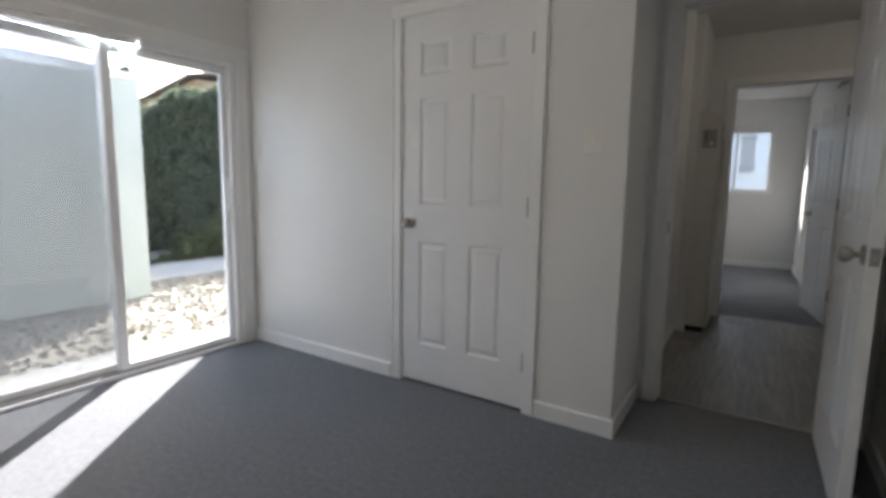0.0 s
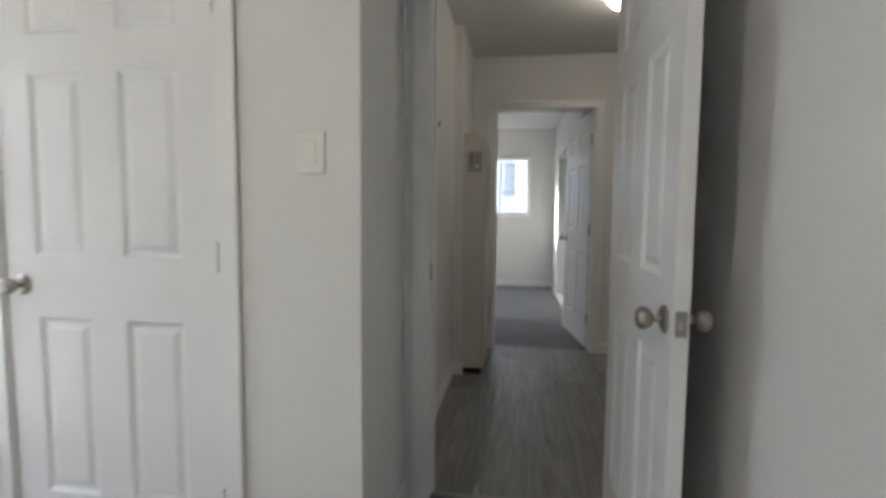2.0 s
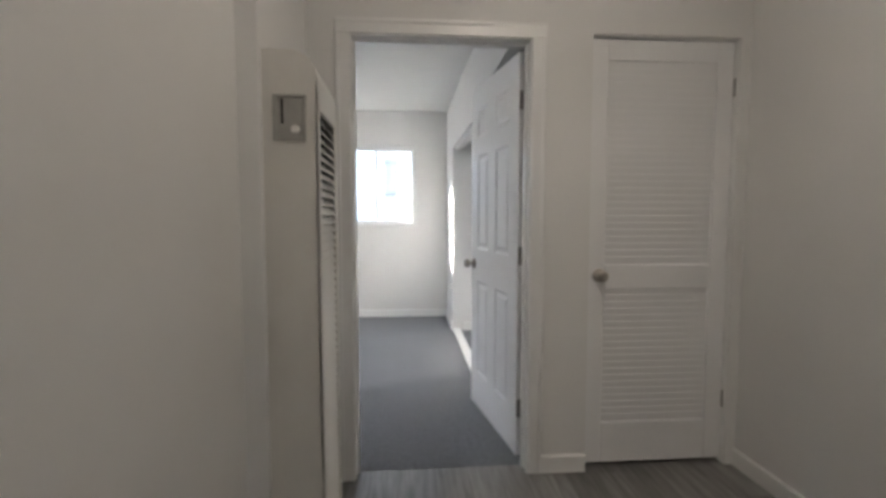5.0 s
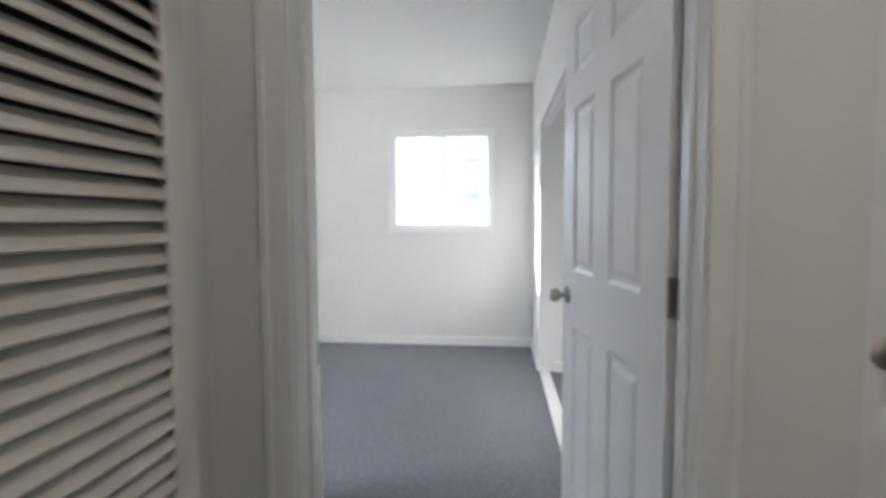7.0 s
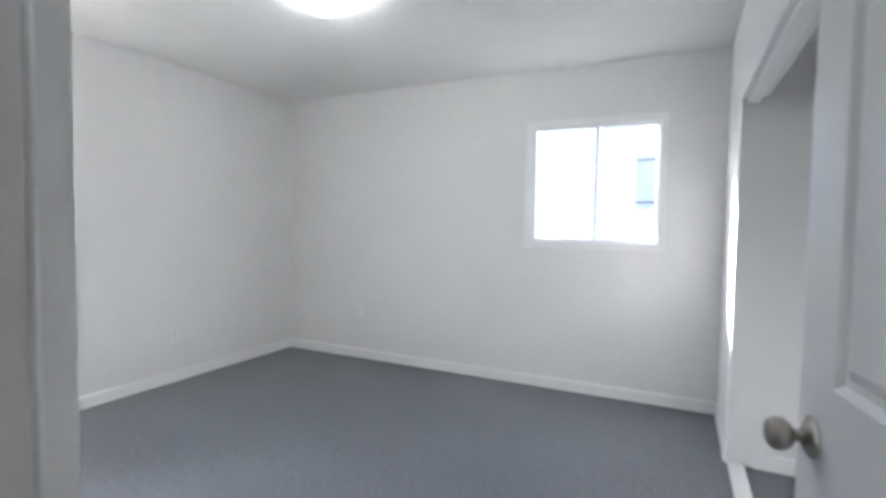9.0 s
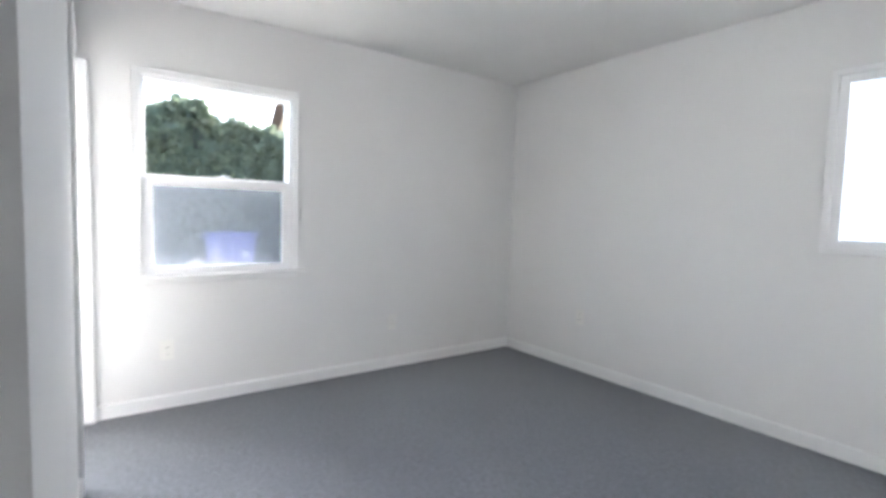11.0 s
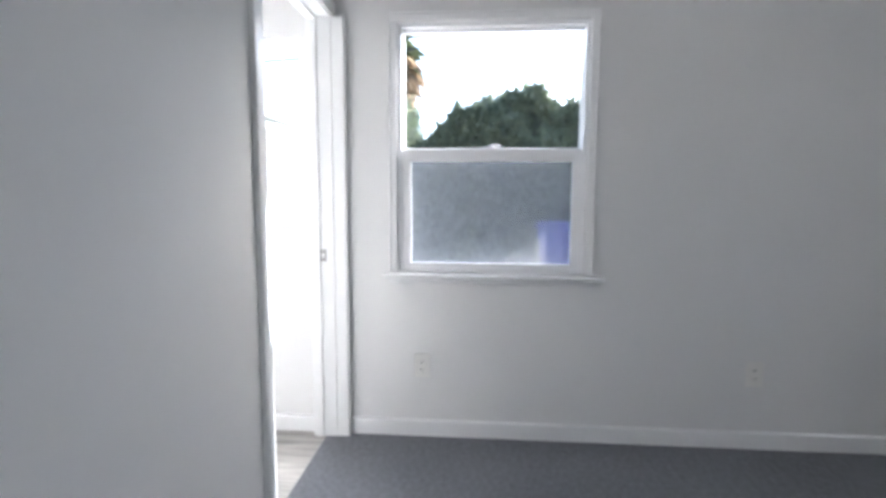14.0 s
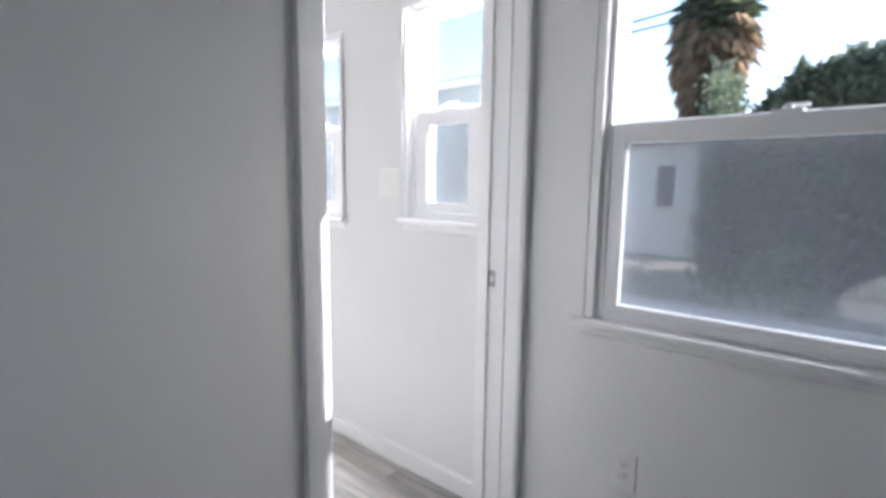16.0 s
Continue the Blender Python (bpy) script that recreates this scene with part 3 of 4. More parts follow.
# ---- windows ----
def double_hung(name, y0, y1, z0, z1, label, wcas, stool, stiles, meet, rail=0.020):
    """Vinyl double-hung window in the west wall: upper sash outside, lower sash inside, netting over the lower half."""
    w, h = y1 - y0, z1 - z0
    win = thing(name, pose(XW, y0, z0, 0, 0, 90), label, "window", kind="structure")
    casing(win, 0, w, 0, h, wcas, stool=stool)
    part("reveal", ring(0.001, w - 0.001, 0.001, h - 0.001, 0.003, 0.003, 0.003, 0.003, 0.001, E_OUT - 0.001, 0.0004), M_TRIM, win)
    fr = part("window_frame", ring(0.004, w - 0.004, 0.004, h - 0.004, 0.016, 0.016, 0.026, 0.018, 0.010, 0.085, 0.002), M_VINYL, win)
    u = part("upper_sash", ring(0.020, w - 0.020, meet + 0.012, h - 0.020, stiles[0], stiles[0], 0.026, 0.016, 0.050, 0.078), M_VINYL, win)
    pane(u, 0.020 + stiles[0], w - 0.020 - stiles[0], meet + 0.038, h - 0.036, 0.064)
    lo = part("lower_sash", ring(0.020, w - 0.020, 0.028, meet + 0.030, stiles[1], stiles[1], rail, 0.058, 0.016, 0.046), M_VINYL, win)
    pane(lo, 0.020 + stiles[1], w - 0.020 - stiles[1], 0.028 + rail, meet - 0.028, 0.031)
    bm = boxes((w / 2 - 0.035, w / 2 + 0.035, 0.018, 0.046, meet + 0.030, meet + 0.040), bevel=0.002)
    rod(bm, (w / 2, 0.032, meet + 0.040), (w / 2, 0.032, meet + 0.050), 0.013, 0.010)
    box(bm, w / 2 - 0.006, w / 2 + 0.045, 0.027, 0.037, meet + 0.046, meet + 0.053, bevel=0.002)
    part("sash_lock", bm, M_VINYL, lo, "white cam lock")
    netting(win, 0.018, w - 0.018, 0.020, meet + 0.02, 0.095)
    return win


double_hung("window_west", *W1, "white vinyl double-hung window, shut, with netting below", 0.040, (-0.07, 0.992), (0.008, 0.042), 0.570)
double_hung("window_west_room_north", *K1, "narrow white vinyl double-hung window, shut", 0.030, (-0.034, 0.392), (0.022, 0.060), 0.398, 0.038)
double_hung("window_west_room_south", *K2, "narrow white vinyl double-hung window, shut", 0.030, (-0.034, 0.392), (0.022, 0.060), 0.385, 0.038)

# sliding window in the north wall
w, h = NW[1] - NW[0], NW[3] - NW[2]
win = thing("window_north", pose(NW[0], YN, NW[2]), "white vinyl horizontal sliding window, shut", "window", kind="structure")
casing(win, 0, w, 0, h, 0.030)
part("casing_foot", boxes((-0.030, w + 0.030, -0.012, 0, -0.030, 0), bevel=0.003), M_TRIM, win)
part("reveal", ring(0.001, w - 0.001, 0.001, h - 0.001, 0.003, 0.003, 0.003, 0.003, 0.001, E_OUT - 0.001, 0.0004), M_TRIM, win)
part("window_frame", ring(0.004, w - 0.004, 0.004, h - 0.004, 0.022, 0.024, 0.026, 0.024, 0.010, 0.085), M_VINYL, win)
s = part("sliding_sash", ring(0.026, 0.515, 0.028, h - 0.026, 0.022, 0.028, 0.018, 0.018, 0.016, 0.046), M_VINYL, win)
pane(s, 0.048, 0.487, 0.046, h - 0.044, 0.031)
bm = boxes((0.492, 0.508, 0.004, 0.018, 0.40, 0.50), bevel=0.003)
part("sash_lock", bm, M_VINYL, s)
s = part("fixed_sash", ring(0.495, w - 0.028, 0.028, h - 0.028, 0.028, 0.018, 0.024, 0.018, 0.050, 0.078), M_VINYL, win)
pane(s, 0.523, w - 0.046, 0.052, h - 0.046, 0.064)

# sliding glass door in the south bedroom
w = SL1 - SL0
sd = thing("window_sliding_door", pose(XA, SL0, 0, 0, 0, 90), "white vinyl sliding glass patio door, shut", "sliding door", kind="structure")
casing(sd, 0, w, 0, SLH, 0.095)
part("door_frame", ring(0.0, w, 0.0, SLH, 0.040, 0.040, 0.018, 0.040, 0.0, 0.13, 0.003), M_VINYL, sd)
part("sill_track", boxes((0.04, w - 0.04, 0.03, 0.036, 0.018, 0.03), (0.04, w - 0.04, 0.075, 0.081, 0.018, 0.03)), M_STEEL, sd, "aluminium sill track")
s = part("sliding_panel", ring(0.808, w - 0.036, 0.022, SLH - 0.042, 0.052, 0.040, 0.040, 0.048, 0.036, 0.070, 0.004), M_VINYL, sd)
pane(s, 0.86, w - 0.076, 0.062, SLH - 0.09, 0.053)
bm = boxes((w - 0.070, w - 0.042, 0.018, 0.036, 0.93, 1.17), bevel=0.006)
box(bm, w - 0.064, w - 0.048, -0.012, 0.004, 0.96, 1.14, bevel=0.005)
box(bm, w - 0.062, w - 0.050, 0.0, 0.02, 0.96, 0.985)
box(bm, w - 0.062, w - 0.050, 0.0, 0.02, 1.115, 1.14)
part("door_handle", bm, M_VINYL, s, "white pull handle")
s = part("fixed_panel", ring(0.042, 0.86, 0.022, SLH - 0.042, 0.058, 0.046, 0.040, 0.048, 0.080, 0.114, 0.004), M_VINYL, sd)
pane(s, 0.10, 0.814, 0.062, SLH - 0.09, 0.097)
netting(sd, 0.045, 0.85, 0.022, SLH - 0.045, 0.124)


# ---- wall fittings ----
def cover_plate(name, m, w, h, label, cat, kind_of):
    t = thing(name, m, label, cat)
    part("plate", boxes((-w / 2, w / 2, -0.006, 0, -h / 2, h / 2), bevel=0.0025), M_PLASTIC, t)
    if kind_of == "switch":
        part("rocker", boxes((-0.017, 0.017, -0.0095, -0.005, -0.034, 0.034), bevel=0.002), M_PLASTIC, t)
    elif kind_of == "outlet":
        for z in (-0.020, 0.020):
            o = part("receptacle", boxes((-0.017, 0.017, -0.0085, -0.005, z - 0.014, z + 0.014), bevel=0.003), M_PLASTIC, t)
            part("slots", boxes((-0.008, -0.006, -0.0092, -0.008, z - 0.002, z + 0.006), (0.006, 0.008, -0.0092, -0.008, z - 0.002, z + 0.006), (-0.002, 0.002, -0.0092, -0.008, z - 0.009, z - 0.005)), M_DARK, o)
    return t


cover_plate("light_switch", pose(-0.409, 1.465, 1.346), 0.085, 0.122, "ivory rocker light switch on the closet wall", "switch", "switch")
cover_plate("outlet", pose(XW, 5.110, 0.365, 0, 0, 90), 0.078, 0.122, "ivory double power outlet under the window", "outlet", "outlet")
cover_plate("outlet", pose(XW, 6.70, 0.37, 0, 0, 90), 0.078, 0.122, "ivory double power outlet by the corner", "outlet", "outlet")
cover_plate("outlet", pose(-2.23, YN, 0.44), 0.078, 0.122, "ivory double power outlet on the window wall", "outlet", "outlet")
cover_plate("blank_plate", pose(XW, 4.07, 1.245, 0, 0, 90), 0.12, 0.122, "white blank cover plate between two windows", "cover plate", "blank")

# wall hook in the hall
t = thing("wall_hook", pose(-0.28, 2.63, 1.66), "dull metal wall hook on the hall wall", "hook")
part("back_plate", boxes((0, 0.005, -0.017, 0.017, -0.05, 0.055), bevel=0.002), M_ENAMEL, t)
bm = bmesh.new()
pts = [(0.004, 0, 0.02), (0.012, 0, 0.005), (0.014, 0, -0.034), (0.022, 0, -0.046), (0.04, 0, -0.046), (0.052, 0, -0.034), (0.055, 0, -0.02)]
for a, b in zip(pts, pts[1:]):
    rod(bm, a, b, 0.0045, sides=8)
part("hook_arm", bm, M_STEEL, t)

# ---- gas wall furnace ----
t = thing("wall_furnace", pose(-0.215, 3.60, 0.0), "tall cream enamel gas wall furnace with louvred front", "heater")
D, L, HT = 0.165, 0.40, 1.735
bm = bmesh.new()
profile = [(0, 0.045), (D, 0.045), (D, HT - 0.085), (D - 0.006, HT - 0.055), (D - 0.022, HT - 0.028), (D - 0.046, HT - 0.008), (D - 0.07, HT), (0, HT)]
ends = [[bm.verts.new((x, y, z)) for x, z in profile] for y in (0, L)]
for k in range(len(profile)):
    q = (k + 1) % len(profile)
    if k == 1:
        continue
    bm.faces.new((ends[0][k], ends[0][q], ends[1][q], ends[1][k]))
bm.faces.new(ends[0])
bm.faces.new(list(reversed(ends[1])))
part("body", bm, M_ENAMEL, t, "cream enamelled cabinet")
# Near-black sheet paints the shaded hollow behind the louvres.
part("inner_shade", boxes((D - 0.05, D - 0.045, 0.005, L - 0.005, 0.05, HT - 0.08)), M_DARK, t)
part("front_frame", ring(0.0, L, 0.05, HT - 0.085, 0.035, 0.045, 0.05, 0.09, -0.006, 0.006, 0.003), M_ENAMEL, t).matrix_basis = pose(D - 0.004, 0, 0, 0, 0, 90)
slat = boxes((0.03, L - 0.03, -0.0022, 0.0022, -0.017, 0.017), bevel=0.001)
first = None
z = 0.12
while z < HT - 0.19:
    if first is None:
        first = part("louvre", slat, M_ENAMEL, t)
        s = first
    else:
        s = new("louvre", first.data)
        s.parent = t
    s.matrix_basis = pose(D - 0.012, 0, z, 0, 0, 90) @ pose(0, 0, 0, -40, 0, 0)
    z += 0.029
# Near-black block stands for the shaded gap under the cabinet.
part("foot_gap", boxes((0.0, D - 0.03, 0.01, L - 0.01, 0.0, 0.045)), M_DARK, t)
c = part("control_cover", ring(0.032, 0.132, 1.462, 1.602, 0.012, 0.012, 0.014, 0.010, -0.007, 0.0, 0.002), M_GREYBOX, t, "grey metal control cover")
part("control_panel", boxes((0.044, 0.120, -0.002, -0.0004, 1.476, 1.592)), M_GREYBOX, c)
part("control_slot", boxes((0.056, 0.063, -0.0035, -0.002, 1.515, 1.588)), M_DARK, c)
part("control_knob", rod(bmesh.new(), (0.098, -0.002, 1.498), (0.098, -0.014, 1.498), 0.013, 0.011, 16), M_PLASTIC, c)


# ---- ceiling lamps ----
def dome_lamp(m, label, glass):
    t = thing("ceiling_lamp", m, label, "ceiling lamp", "ceiling lamps")
    part("lamp_base", lathe(bmesh.new(), [(0.124, 0), (0.124, -0.014), (0.112, -0.022)], Matrix(), 32), M_NICKEL, t, "nickel base ring", True)
    part("shade", lathe(bmesh.new(), [(0.118, -0.02), (0.116, -0.04), (0.103, -0.075), (0.078, -0.100), (0.045, -0.114), (0.012, -0.119)], Matrix(), 36), glass, t, "opal glass bowl", True)
    part("finial", lathe(bmesh.new(), [(0.014, -0.118), (0.014, -0.125), (0.008, -0.131), (0.010, -0.139), (0.004, -0.146)], Matrix(), 16), M_NICKEL, t, "nickel finial", True)


# The south bedroom lamp is never in view; added to brighten that room.
dome_lamp(pose(-1.05, -0.55, CEIL), "unseen opal glass dome lamp added to brighten the south bedroom", M_OPAL_FILL)
dome_lamp(pose(0.76, 3.12, CEIL), "lit opal glass dome lamp on the hall ceiling", M_OPAL)
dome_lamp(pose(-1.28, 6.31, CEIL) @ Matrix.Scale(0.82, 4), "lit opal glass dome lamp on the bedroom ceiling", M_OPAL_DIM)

# ---- outdoors ----
bm = bmesh.new()
bmesh.ops.create_grid(bm, x_segments=2, y_segments=2, size=900, matrix=Matrix.Translation((0, 0, GROUND)))
tagged(obj("ground", bm, M_GROUND), "dry brown soil with leaf litter", "ground", kind="structure")
slab("patio", -3.48, XA - E_OUT, -1.6, 2.3, GROUND, -0.05, M_CONCRETE, "pale concrete patio slab outside the sliding door", "patio")
slab("driveway", -8.3, -7.05, -6.0, 24.0, GROUND - 0.05, GROUND + 0.03, M_CONCRETE, "pale concrete driveway along the hedge", "driveway")

# gravel between patio and driveway
rng = random.Random(4)
bm = bmesh.new()
for _ in range(5200):
    x, y = rng.uniform(-7.05, -3.5), rng.uniform(-1.0, 6.5)
    r = rng.uniform(0.014, 0.046)
    mm = Matrix.Translation((x, y, GROUND + r * 0.15)) @ Euler((rng.random() * 6, rng.random() * 6, rng.random() * 6)).to_matrix().to_4x4() @ Matrix.Diagonal((r, r * rng.uniform(0.6, 1), r * rng.uniform(0.35, 0.7), 1))
    vs = [bm.verts.new(mm @ Vector(p)) for p in ((1, 0, 0), (0, 1, 0), (-1, 0, 0), (0, -1, 0), (0, 0, 1))]
    for k in range(4):
        bm.faces.new((vs[k], vs[(k + 1) % 4], vs[4]))
tagged(obj("gravel", bm, M_STONE), "loose pale gravel and broken stone on soil", "gravel", kind="stuff")

# pale green garage beside the patio
g = thing("garage", pose(-6.15, 2.36, GROUND), "pale green stucco garage with a shallow roof", "garage")
part("wall", boxes((-4.5, 0, -8.0, 0, 0, 2.63)), M_STUCCO, g)
part("fascia", boxes((-4.56, 0.05, -8.06, 0.10, 2.631, 2.71), bevel=0.004), M_TRIM, g)
part("roof", boxes((-4.5, -0.02, -8.0, 0.03, 2.711, 2.74), bevel=0.01), M_ROOF, g)


def leaves(name, mat, spots, size, rng, parent=None):
    """Many small folded leaves at the given spots; each is an island of two triangles."""
    vs, fs = [], []
    for p, s in spots:
        q = Euler((rng.random() * 6.3, rng.random() * 6.3, rng.random() * 6.3)).to_matrix()
        l = size * s * rng.uniform(0.6, 1.3)
        i = len(vs)
        for c in ((-l, 0, 0), (0, -l * 0.45, l * 0.15), (l, 0, 0), (0, l * 0.45, l * 0.15)):
            vs.append(tuple(p + q @ Vector(c)))
        fs.append((i, i + 1, i + 2))
        fs.append((i, i + 2, i + 3))
    me = bpy.data.meshes.new(name)
    me.from_pydata(vs, [], fs)
    me.materials.append(mat)
    o = new(name, me)
    o.parent = parent
    return o


def hedge(name, x0, x1, y0, y1, top, count, label, seed, size=0.075, mat=None):
    """A clipped but shaggy hedge: a near-black core for its inner shade and a thick coat of leaves with an uneven top.
    """
    rng = random.Random(seed)
    t = thing(name, pose(0, 0, GROUND), label, "hedge")

    def height(x, y):
        return top + 0.14 * math.exp(-((y - 6.0) / 0.6) ** 2) - 0.9 / (1 + math.exp((y - 4.6) * 3.5)) + 0.20 * noise.noise((y * 0.55, x * 0.5, seed)) + 0.22 * noise.noise((y * 1.7, x, seed + 3)) + 0.24 * noise.noise((y * 3.1, x * 2.2, seed + 7)) + 0.20 * noise.noise((y * 8.0, x * 5, seed + 9))
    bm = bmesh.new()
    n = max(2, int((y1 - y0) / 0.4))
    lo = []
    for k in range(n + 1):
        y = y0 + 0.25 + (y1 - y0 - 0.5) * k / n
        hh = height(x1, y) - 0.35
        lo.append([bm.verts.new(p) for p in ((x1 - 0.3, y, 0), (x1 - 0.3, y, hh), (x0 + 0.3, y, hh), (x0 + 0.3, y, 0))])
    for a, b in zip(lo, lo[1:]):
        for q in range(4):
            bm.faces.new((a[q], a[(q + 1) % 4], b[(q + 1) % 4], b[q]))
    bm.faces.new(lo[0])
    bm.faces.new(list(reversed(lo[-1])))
    # Solid near-black hull paints the shade deep between the leaves.
    part("shade_core", bm, M_CORE, t)
    spots = []
    for _ in range(count):
        u = rng.random()
        y = rng.uniform(y0, y1)
        if u < 0.62:
            z = rng.random() ** 0.85 * height(x1, y)
            bulge = 0.30 * noise.noise((y * 1.1, z * 1.1, seed)) + 0.20 * noise.noise((y * 2.9, z * 2.9, seed))
            p = Vector((x1 - 0.12 + bulge - abs(rng.gauss(0, 0.12)), y, z))
        elif u < 0.92:
            x = rng.uniform(x0, x1)
            p = Vector((x, y, height(x, y) - abs(rng.gauss(0, 0.16)) + 0))
            if rng.random() < 0.03:
                up = rng.uniform(0.08, 0.26)
                lean = Vector((rng.gauss(0, 0.12), rng.gauss(0, 0.2), 1))
                spots += [(p + lean * up * rng.random() + Vector((rng.gauss(0, 0.06), rng.gauss(0, 0.07), rng.gauss(0, 0.03))), 0.95) for _ in range(7)]
        else:
            z = rng.random() * height(x1, y)
            p = Vector((rng.uniform(x0, x1), (y0 if rng.random() < 0.5 else y1) + rng.gauss(0, 0.12), z))
        spots.append((p, 1))
    leaves("foliage", mat or M_LEAF, spots, size, rng, t)
    return t


hedge("hedge", -11.8, -10.1, 3.9, 16.0, 3.24, 120000, "tall shaggy dark green hedge along the driveway", 11, 0.062)
hedge("shrub", -9.3, -8.6, 3.3, 5.3, 0.80, 9000, "low pale green shrub at the foot of the hedge", 21, 0.045, M_LEAF_PALE)


# ---- wheeled bin ----
def wheeled_bin(m, label):
    t = thing("wheeled_bin", m, label, "bin", "bins")
    bm = bmesh.new()
    lo = [bm.verts.new((x, y, 0.06)) for x, y in ((-0.23, -0.24), (0.23, -0.24), (0.23, 0.24), (-0.23, 0.24))]
    hi = [bm.verts.new((x, y, 0.98)) for x, y in ((-0.29, -0.32), (0.29, -0.32), (0.29, 0.34), (-0.29, 0.34))]
    for k in range(4):
        bm.faces.new((lo[k], lo[(k + 1) % 4], hi[(k + 1) % 4], hi[k]))
    bm.faces.new(list(reversed(lo)))
    bm.faces.new(hi)
    bmesh.ops.bevel(bm, geom=list(bm.edges), offset=0.025, segments=2, affect="EDGES")
    part("tub", bm, M_BIN, t, smooth=True)
    part("rim", ring(-0.31, 0.31, -0.34, 0.36, 0.035, 0.035, 0.035, 0.035, -0.99, -0.93, 0.006), M_BIN, t).matrix_basis = pose(0, 0, 0, -90, 0, 0) @ pose(0, 0, 0, 180, 0, 0)
    part("lid", boxes((-0.31, 0.31, -0.36, 0.35, 0.985, 1.04), bevel=0.02), M_BIN, t, smooth=True)
    bm = rod(bmesh.new(), (-0.25, 0.40, 0.95), (0.25, 0.40, 0.95), 0.015)
    box(bm, -0.26, -0.23, 0.33, 0.41, 0.93, 0.97)
    box(bm, 0.23, 0.26, 0.33, 0.41, 0.93, 0.97)
    part("handle_bar", bm, M_BIN, t)
    for x in (-0.25, 0.25):
        part("wheel", rod(bmesh.new(), (x - 0.025, 0.25, 0.10), (x + 0.025, 0.25, 0.10), 0.10, sides=20), M_WIRE, t, "black wheel")
    part("label_patch", boxes((-0.09, 0.09, -0.302, -0.296, 0.62, 0.74)), M_PLASTIC, t, "pale label patch").matrix_basis = pose(0, 0.0, 0, 0, 0, 0)


wheeled_bin(pose(-9.35, 6.85, GROUND, 0, 0, 128) @ Matrix.Scale(1.06, 4), "blue-violet wheeled refuse bin before the hedge")


# ---- fan palm beyond the hedge ----
def fan_palm(m, height, crown, label, seed):
    rng = random.Random(seed)
    t = thing("palm_tree", m, label, "palm")
    bm = bmesh.new()
    z, r = 0.0, 0.34
    while z < height:
        rod(bm, (0, 0, z), (0, 0, z + 0.5), r, r * 0.97, 12)
        z, r = z + 0.5, max(0.2, r * 0.97)
    part("trunk", bm, M_BARK, t)

    def fans(rows):
        vs, fs = [], []
        for c, d, size, droop in rows:
            side = d.cross(Vector((0, 0, 1))).normalized()
            up = side.cross(d).normalized()
            for k in range(15):
                a = radians(-77 + 11 * k) + rng.uniform(-0.09, 0.09)
                way = (d * math.cos(a) + side * math.sin(a)).normalized()
                l = size * rng.uniform(0.5, 1.15)
                mid = c + way * l * 0.6 + up * 0.03
                tip = c + way * l - Vector((0, 0, 1)) * l * droop
                wv = way.cross(up).normalized() * l * 0.035
                i = len(vs)
                for p in (c, mid + wv, tip, mid - wv):
                    vs.append(tuple(p))
                fs.append((i, i + 1, i + 2))
                fs.append((i, i + 2, i + 3))
        return vs, fs

    def frond_set(name, mat, n, e0, e1, z0, z1, size, droop, taper, label_):
        rows = []
        for _ in range(n):
            az, el = rng.random() * 6.283, radians(rng.uniform(e0, e1))
            d = Vector((math.cos(az) * math.cos(el), math.sin(az) * math.cos(el), math.sin(el)))
            u = rng.random()
            full = size * (taper + (1 - taper) * u)
            c = Vector((0, 0, z0 + (z1 - z0) * u)) + d * full * rng.uniform(0.45, 0.95)
            rows.append((c, d, full * rng.uniform(0.7, 1.05), droop))
        vs, fs = fans(rows)
        me = bpy.data.meshes.new(name)
        me.from_pydata(vs, [], fs)
        me.materials.append(mat)
        o = new(name, me)
        o.parent = t
        tagged(o, label_)
    frond_set("crown", M_FROND, 170, -30, 80, height - 0.5, height + 0.3, crown * 0.50, 0.25, 0.8, "green fan fronds")
    frond_set("skirt", M_DEAD, 800, -72, 5, height - crown * 2.0, height - 0.2, crown * 0.47, 0.5, 0.5, "hanging dead brown fronds")
    return t


fan_palm(pose(-19.0, 1.95, GROUND), 6.7, 1.75, "shaggy fan palm with a skirt of dead fronds", 5)


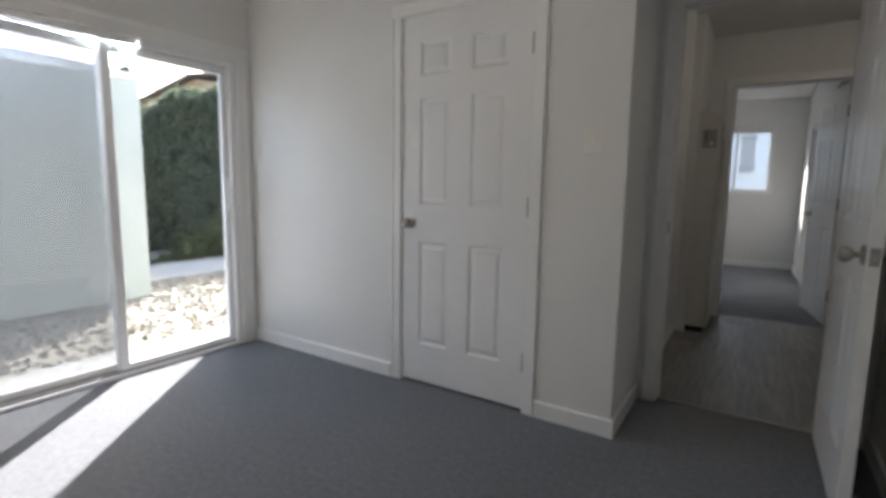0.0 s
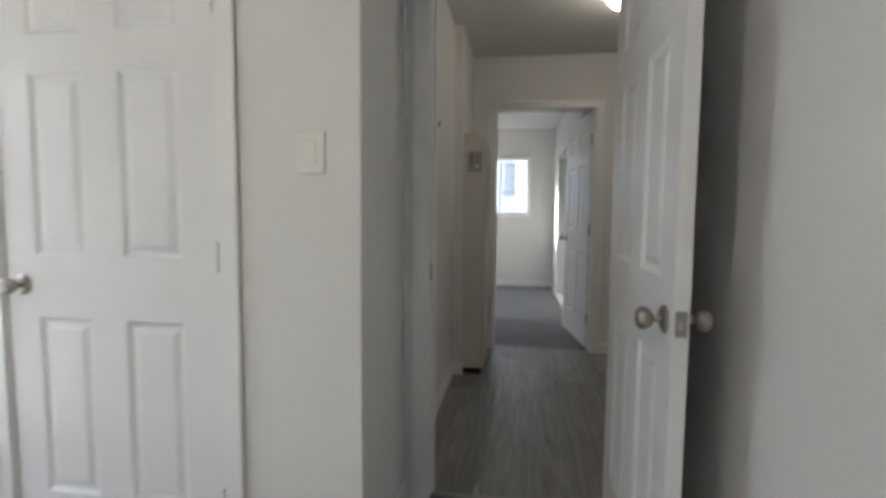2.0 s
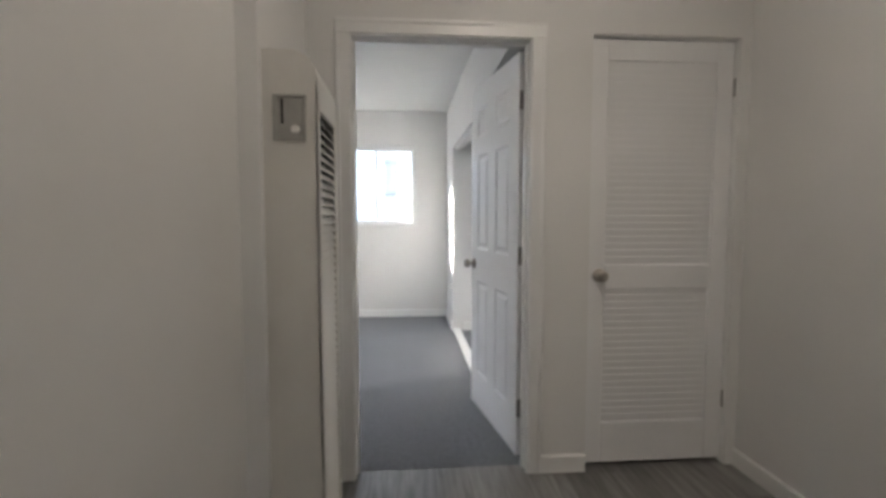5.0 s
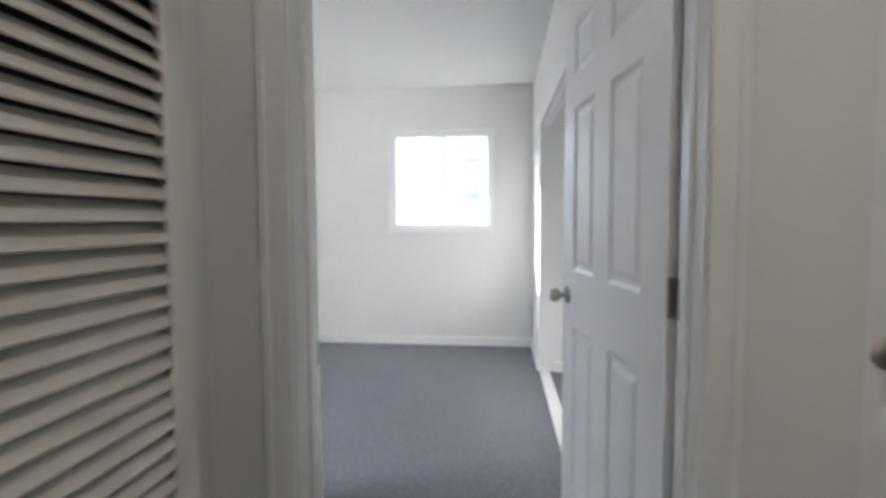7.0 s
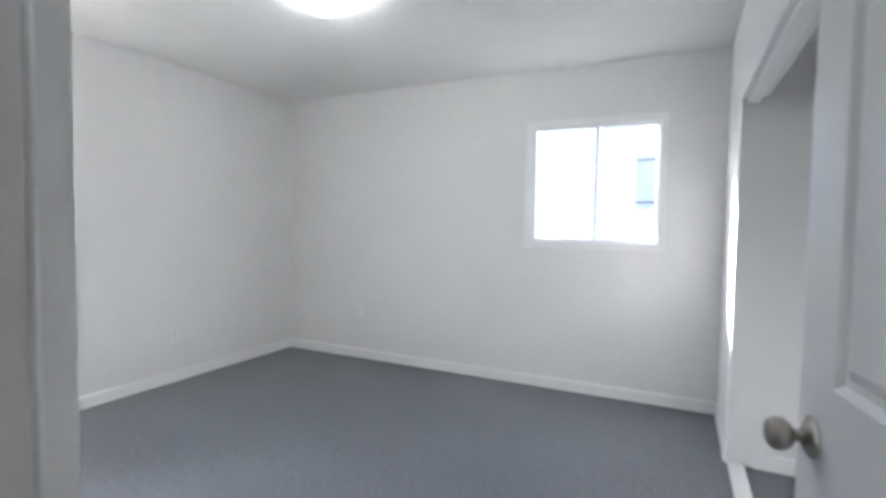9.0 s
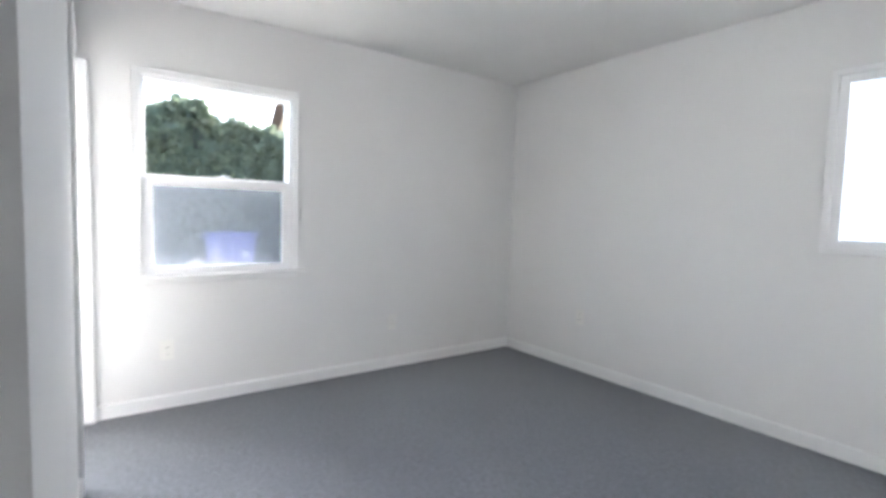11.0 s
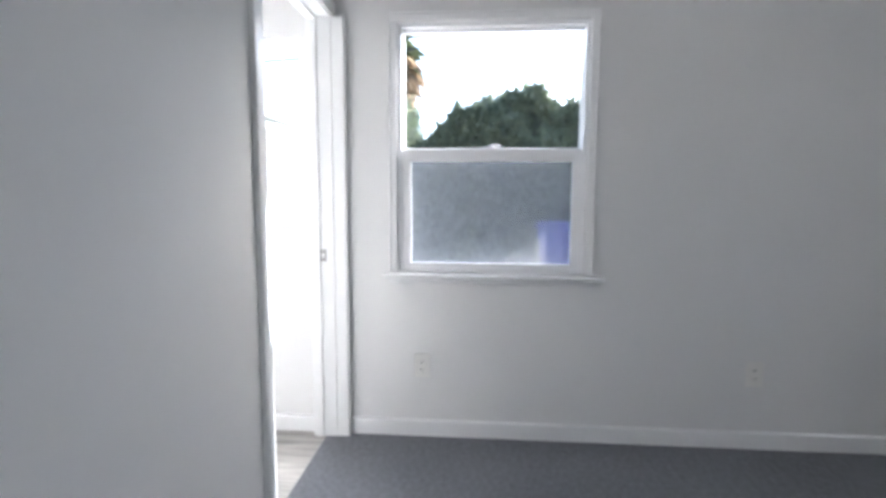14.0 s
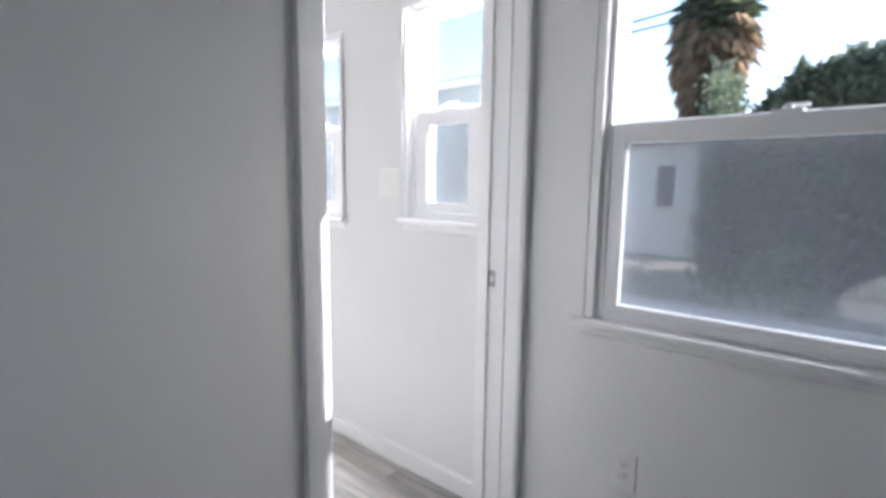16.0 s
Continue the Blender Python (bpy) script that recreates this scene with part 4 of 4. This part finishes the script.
# ---- neighbouring houses ----
def house(name, m, w, d, h, mat, label, windows, pitch=0.16):
    """Plain stucco house: walls, a gabled roof along its width, and windows on its local -y face."""
    t = thing(name, m, label, "house")
    part("wall", boxes((0, w, 0, d, 0, h)), mat, t)
    bm = bmesh.new()
    rows = [[bm.verts.new(p) for p in ((x, -0.45, h - 0.06), (x, d / 2, h + d * pitch), (x, d + 0.45, h - 0.06), (x, d + 0.45, h + 0.08), (x, d / 2, h + d * pitch + 0.16), (x, -0.45, h + 0.08))] for x in (-0.4, w + 0.4)]
    for k in range(6):
        bm.faces.new((rows[0][k], rows[0][(k + 1) % 6], rows[1][(k + 1) % 6], rows[1][k]))
    bm.faces.new(rows[0])
    bm.faces.new(list(reversed(rows[1])))
    part("roof", bm, M_ROOF, t)
    for x0, x1, z0, z1, bars in windows:
        f = part("window", ring(x0, x1, z0, z1, 0.06, 0.06, 0.06, 0.06, -0.04, 0.02), M_TRIM, t)
        part("pane", boxes((x0 + 0.05, x1 - 0.05, -0.012, -0.002, z0 + 0.05, z1 - 0.05)), M_WASHED_PANE if bars else M_BLACKGLASS, f)
        if bars:
            bm = bmesh.new()
            for k in range(1, 7):
                x = x0 + (x1 - x0) * k / 7
                rod(bm, (x, -0.06, z0), (x, -0.06, z1), 0.008, sides=6)
            for zz in (z0 + 0.12, z1 - 0.12):
                rod(bm, (x0, -0.06, zz), (x1, -0.06, zz), 0.008, sides=6)
            part("window_bars", bm, M_WIRE, f)
    return t


M_BLACKGLASS = material("unlit_pane", (0.03, 0.035, 0.04), rough=0.15, vary=0.05)
# Near-white colour paints the pane as washed out by bright light.
M_WASHED_PANE = material("washed_out_pane", (0.78, 0.77, 0.75), rough=0.9, vary=0.05, spec=0.0)
house("neighbour_house_north", pose(-6.5, 12.6, GROUND), 11.0, 7.0, 3.9, M_WHITE_STUCCO, "white stucco house with barred windows", [(6.25, 6.6, 1.85, 2.75, True), (2.2, 3.6, 1.3, 2.5, True)])
house("neighbour_house_west", pose(-13.0, 0.7, GROUND, 0, 0, 90), 2.6, 5.0, 2.45, M_WHITE_STUCCO, "white stucco outbuilding with a dark window", [(1.57, 2.07, 1.03, 2.05, False)], 0.03)
house("tan_house", pose(-18.3, 17.06, GROUND, 0, 0, 166), 12.0, 6.0, 5.7, M_TAN, "tan stucco house with a brown roof beyond the hedge", [], 0.12)

# conifer far behind the garage
rng = random.Random(31)
t = thing("conifer_tree", pose(-16.0, 6.8, GROUND) @ Matrix.Scale(0.70, 4), "slender dark conifer far behind the garage", "tree")
part("trunk", rod(bmesh.new(), (0, 0, 0), (0, 0, 6.6), 0.16, 0.03), M_BARK, t)
spots = []
for _ in range(5200):
    zz = 1.2 + 5.7 * rng.random() ** 0.8
    rr = 0.15 + 1.0 * (1 - (zz - 1.2) / 5.8) * (0.75 + 0.25 * math.sin(zz * 7))
    aa = rng.random() * 6.283
    rr *= rng.random() ** 0.4
    spots.append((Vector((rr * math.cos(aa), rr * math.sin(aa), zz - 0.25 * rr)), 1))
leaves("crown", M_LEAF, spots, 0.10, rng, t)

# overhead cables
for z0, slope in ((6.68, 0.093), (6.30, 0.068)):
    cu = bpy.data.curves.new("overhead_cable", "CURVE")
    cu.dimensions, cu.bevel_depth = "3D", 0.028
    sp = cu.splines.new("POLY")
    sp.points.add(24)
    for i in range(25):
        y = -4 + 40 * i / 24
        sp.points[i].co = (-18.0, y, z0 + slope * (y - 3.0) + 0.0008 * (y - 3) ** 2, 1)
    cu.materials.append(M_WIRE)
    tagged(new("overhead_cable", cu), "thin black overhead cable", "cable", "overhead cables")

# ---- floor planks ----
def planks(parent, x0, x1, y0, y1, seed, mat):
    """Vinyl planks in staggered rows along y; each plank is a piece of its own with a fine eased edge."""
    rng = random.Random(seed)
    W, LEN = 0.152, 1.22
    cache = {}

    def mesh(w, l):
        key = (round(w, 3), round(l, 3))
        if key not in cache:
            bm = boxes((0, key[0] - 0.0004, 0, key[1] - 0.0004, -0.008, 0.0))
            top = [e for e in bm.edges if all(abs(v.co.z) < 1e-6 for v in e.verts)]
            bmesh.ops.bevel(bm, geom=top, offset=0.0006, segments=1, affect="EDGES")
            me = bpy.data.meshes.new("plank")
            bm.to_mesh(me)
            bm.free()
            me.materials.append(mat)
            cache[key] = me
        return cache[key]
    x = x0
    while x < x1 - 0.005:
        w = min(W, x1 - x)
        y = y0 - rng.choice((0.2, 0.4, 0.6, 0.8, 1.0)) * LEN
        while y < y1 - 0.005:
            a, b = max(y, y0), min(y + LEN, y1)
            if b - a > 0.01:
                o = new("plank", mesh(w, b - a))
                o.parent = parent
                o.matrix_basis = pose(x, a, 0)
            y += LEN
        x += W


planks(floor_hall, -0.40, 1.96, 2.075, 4.38, 3, M_PLANK)
planks(floor_kitchen, XW, -0.57, 1.72, 4.63, 6, M_PLANK_LIT)
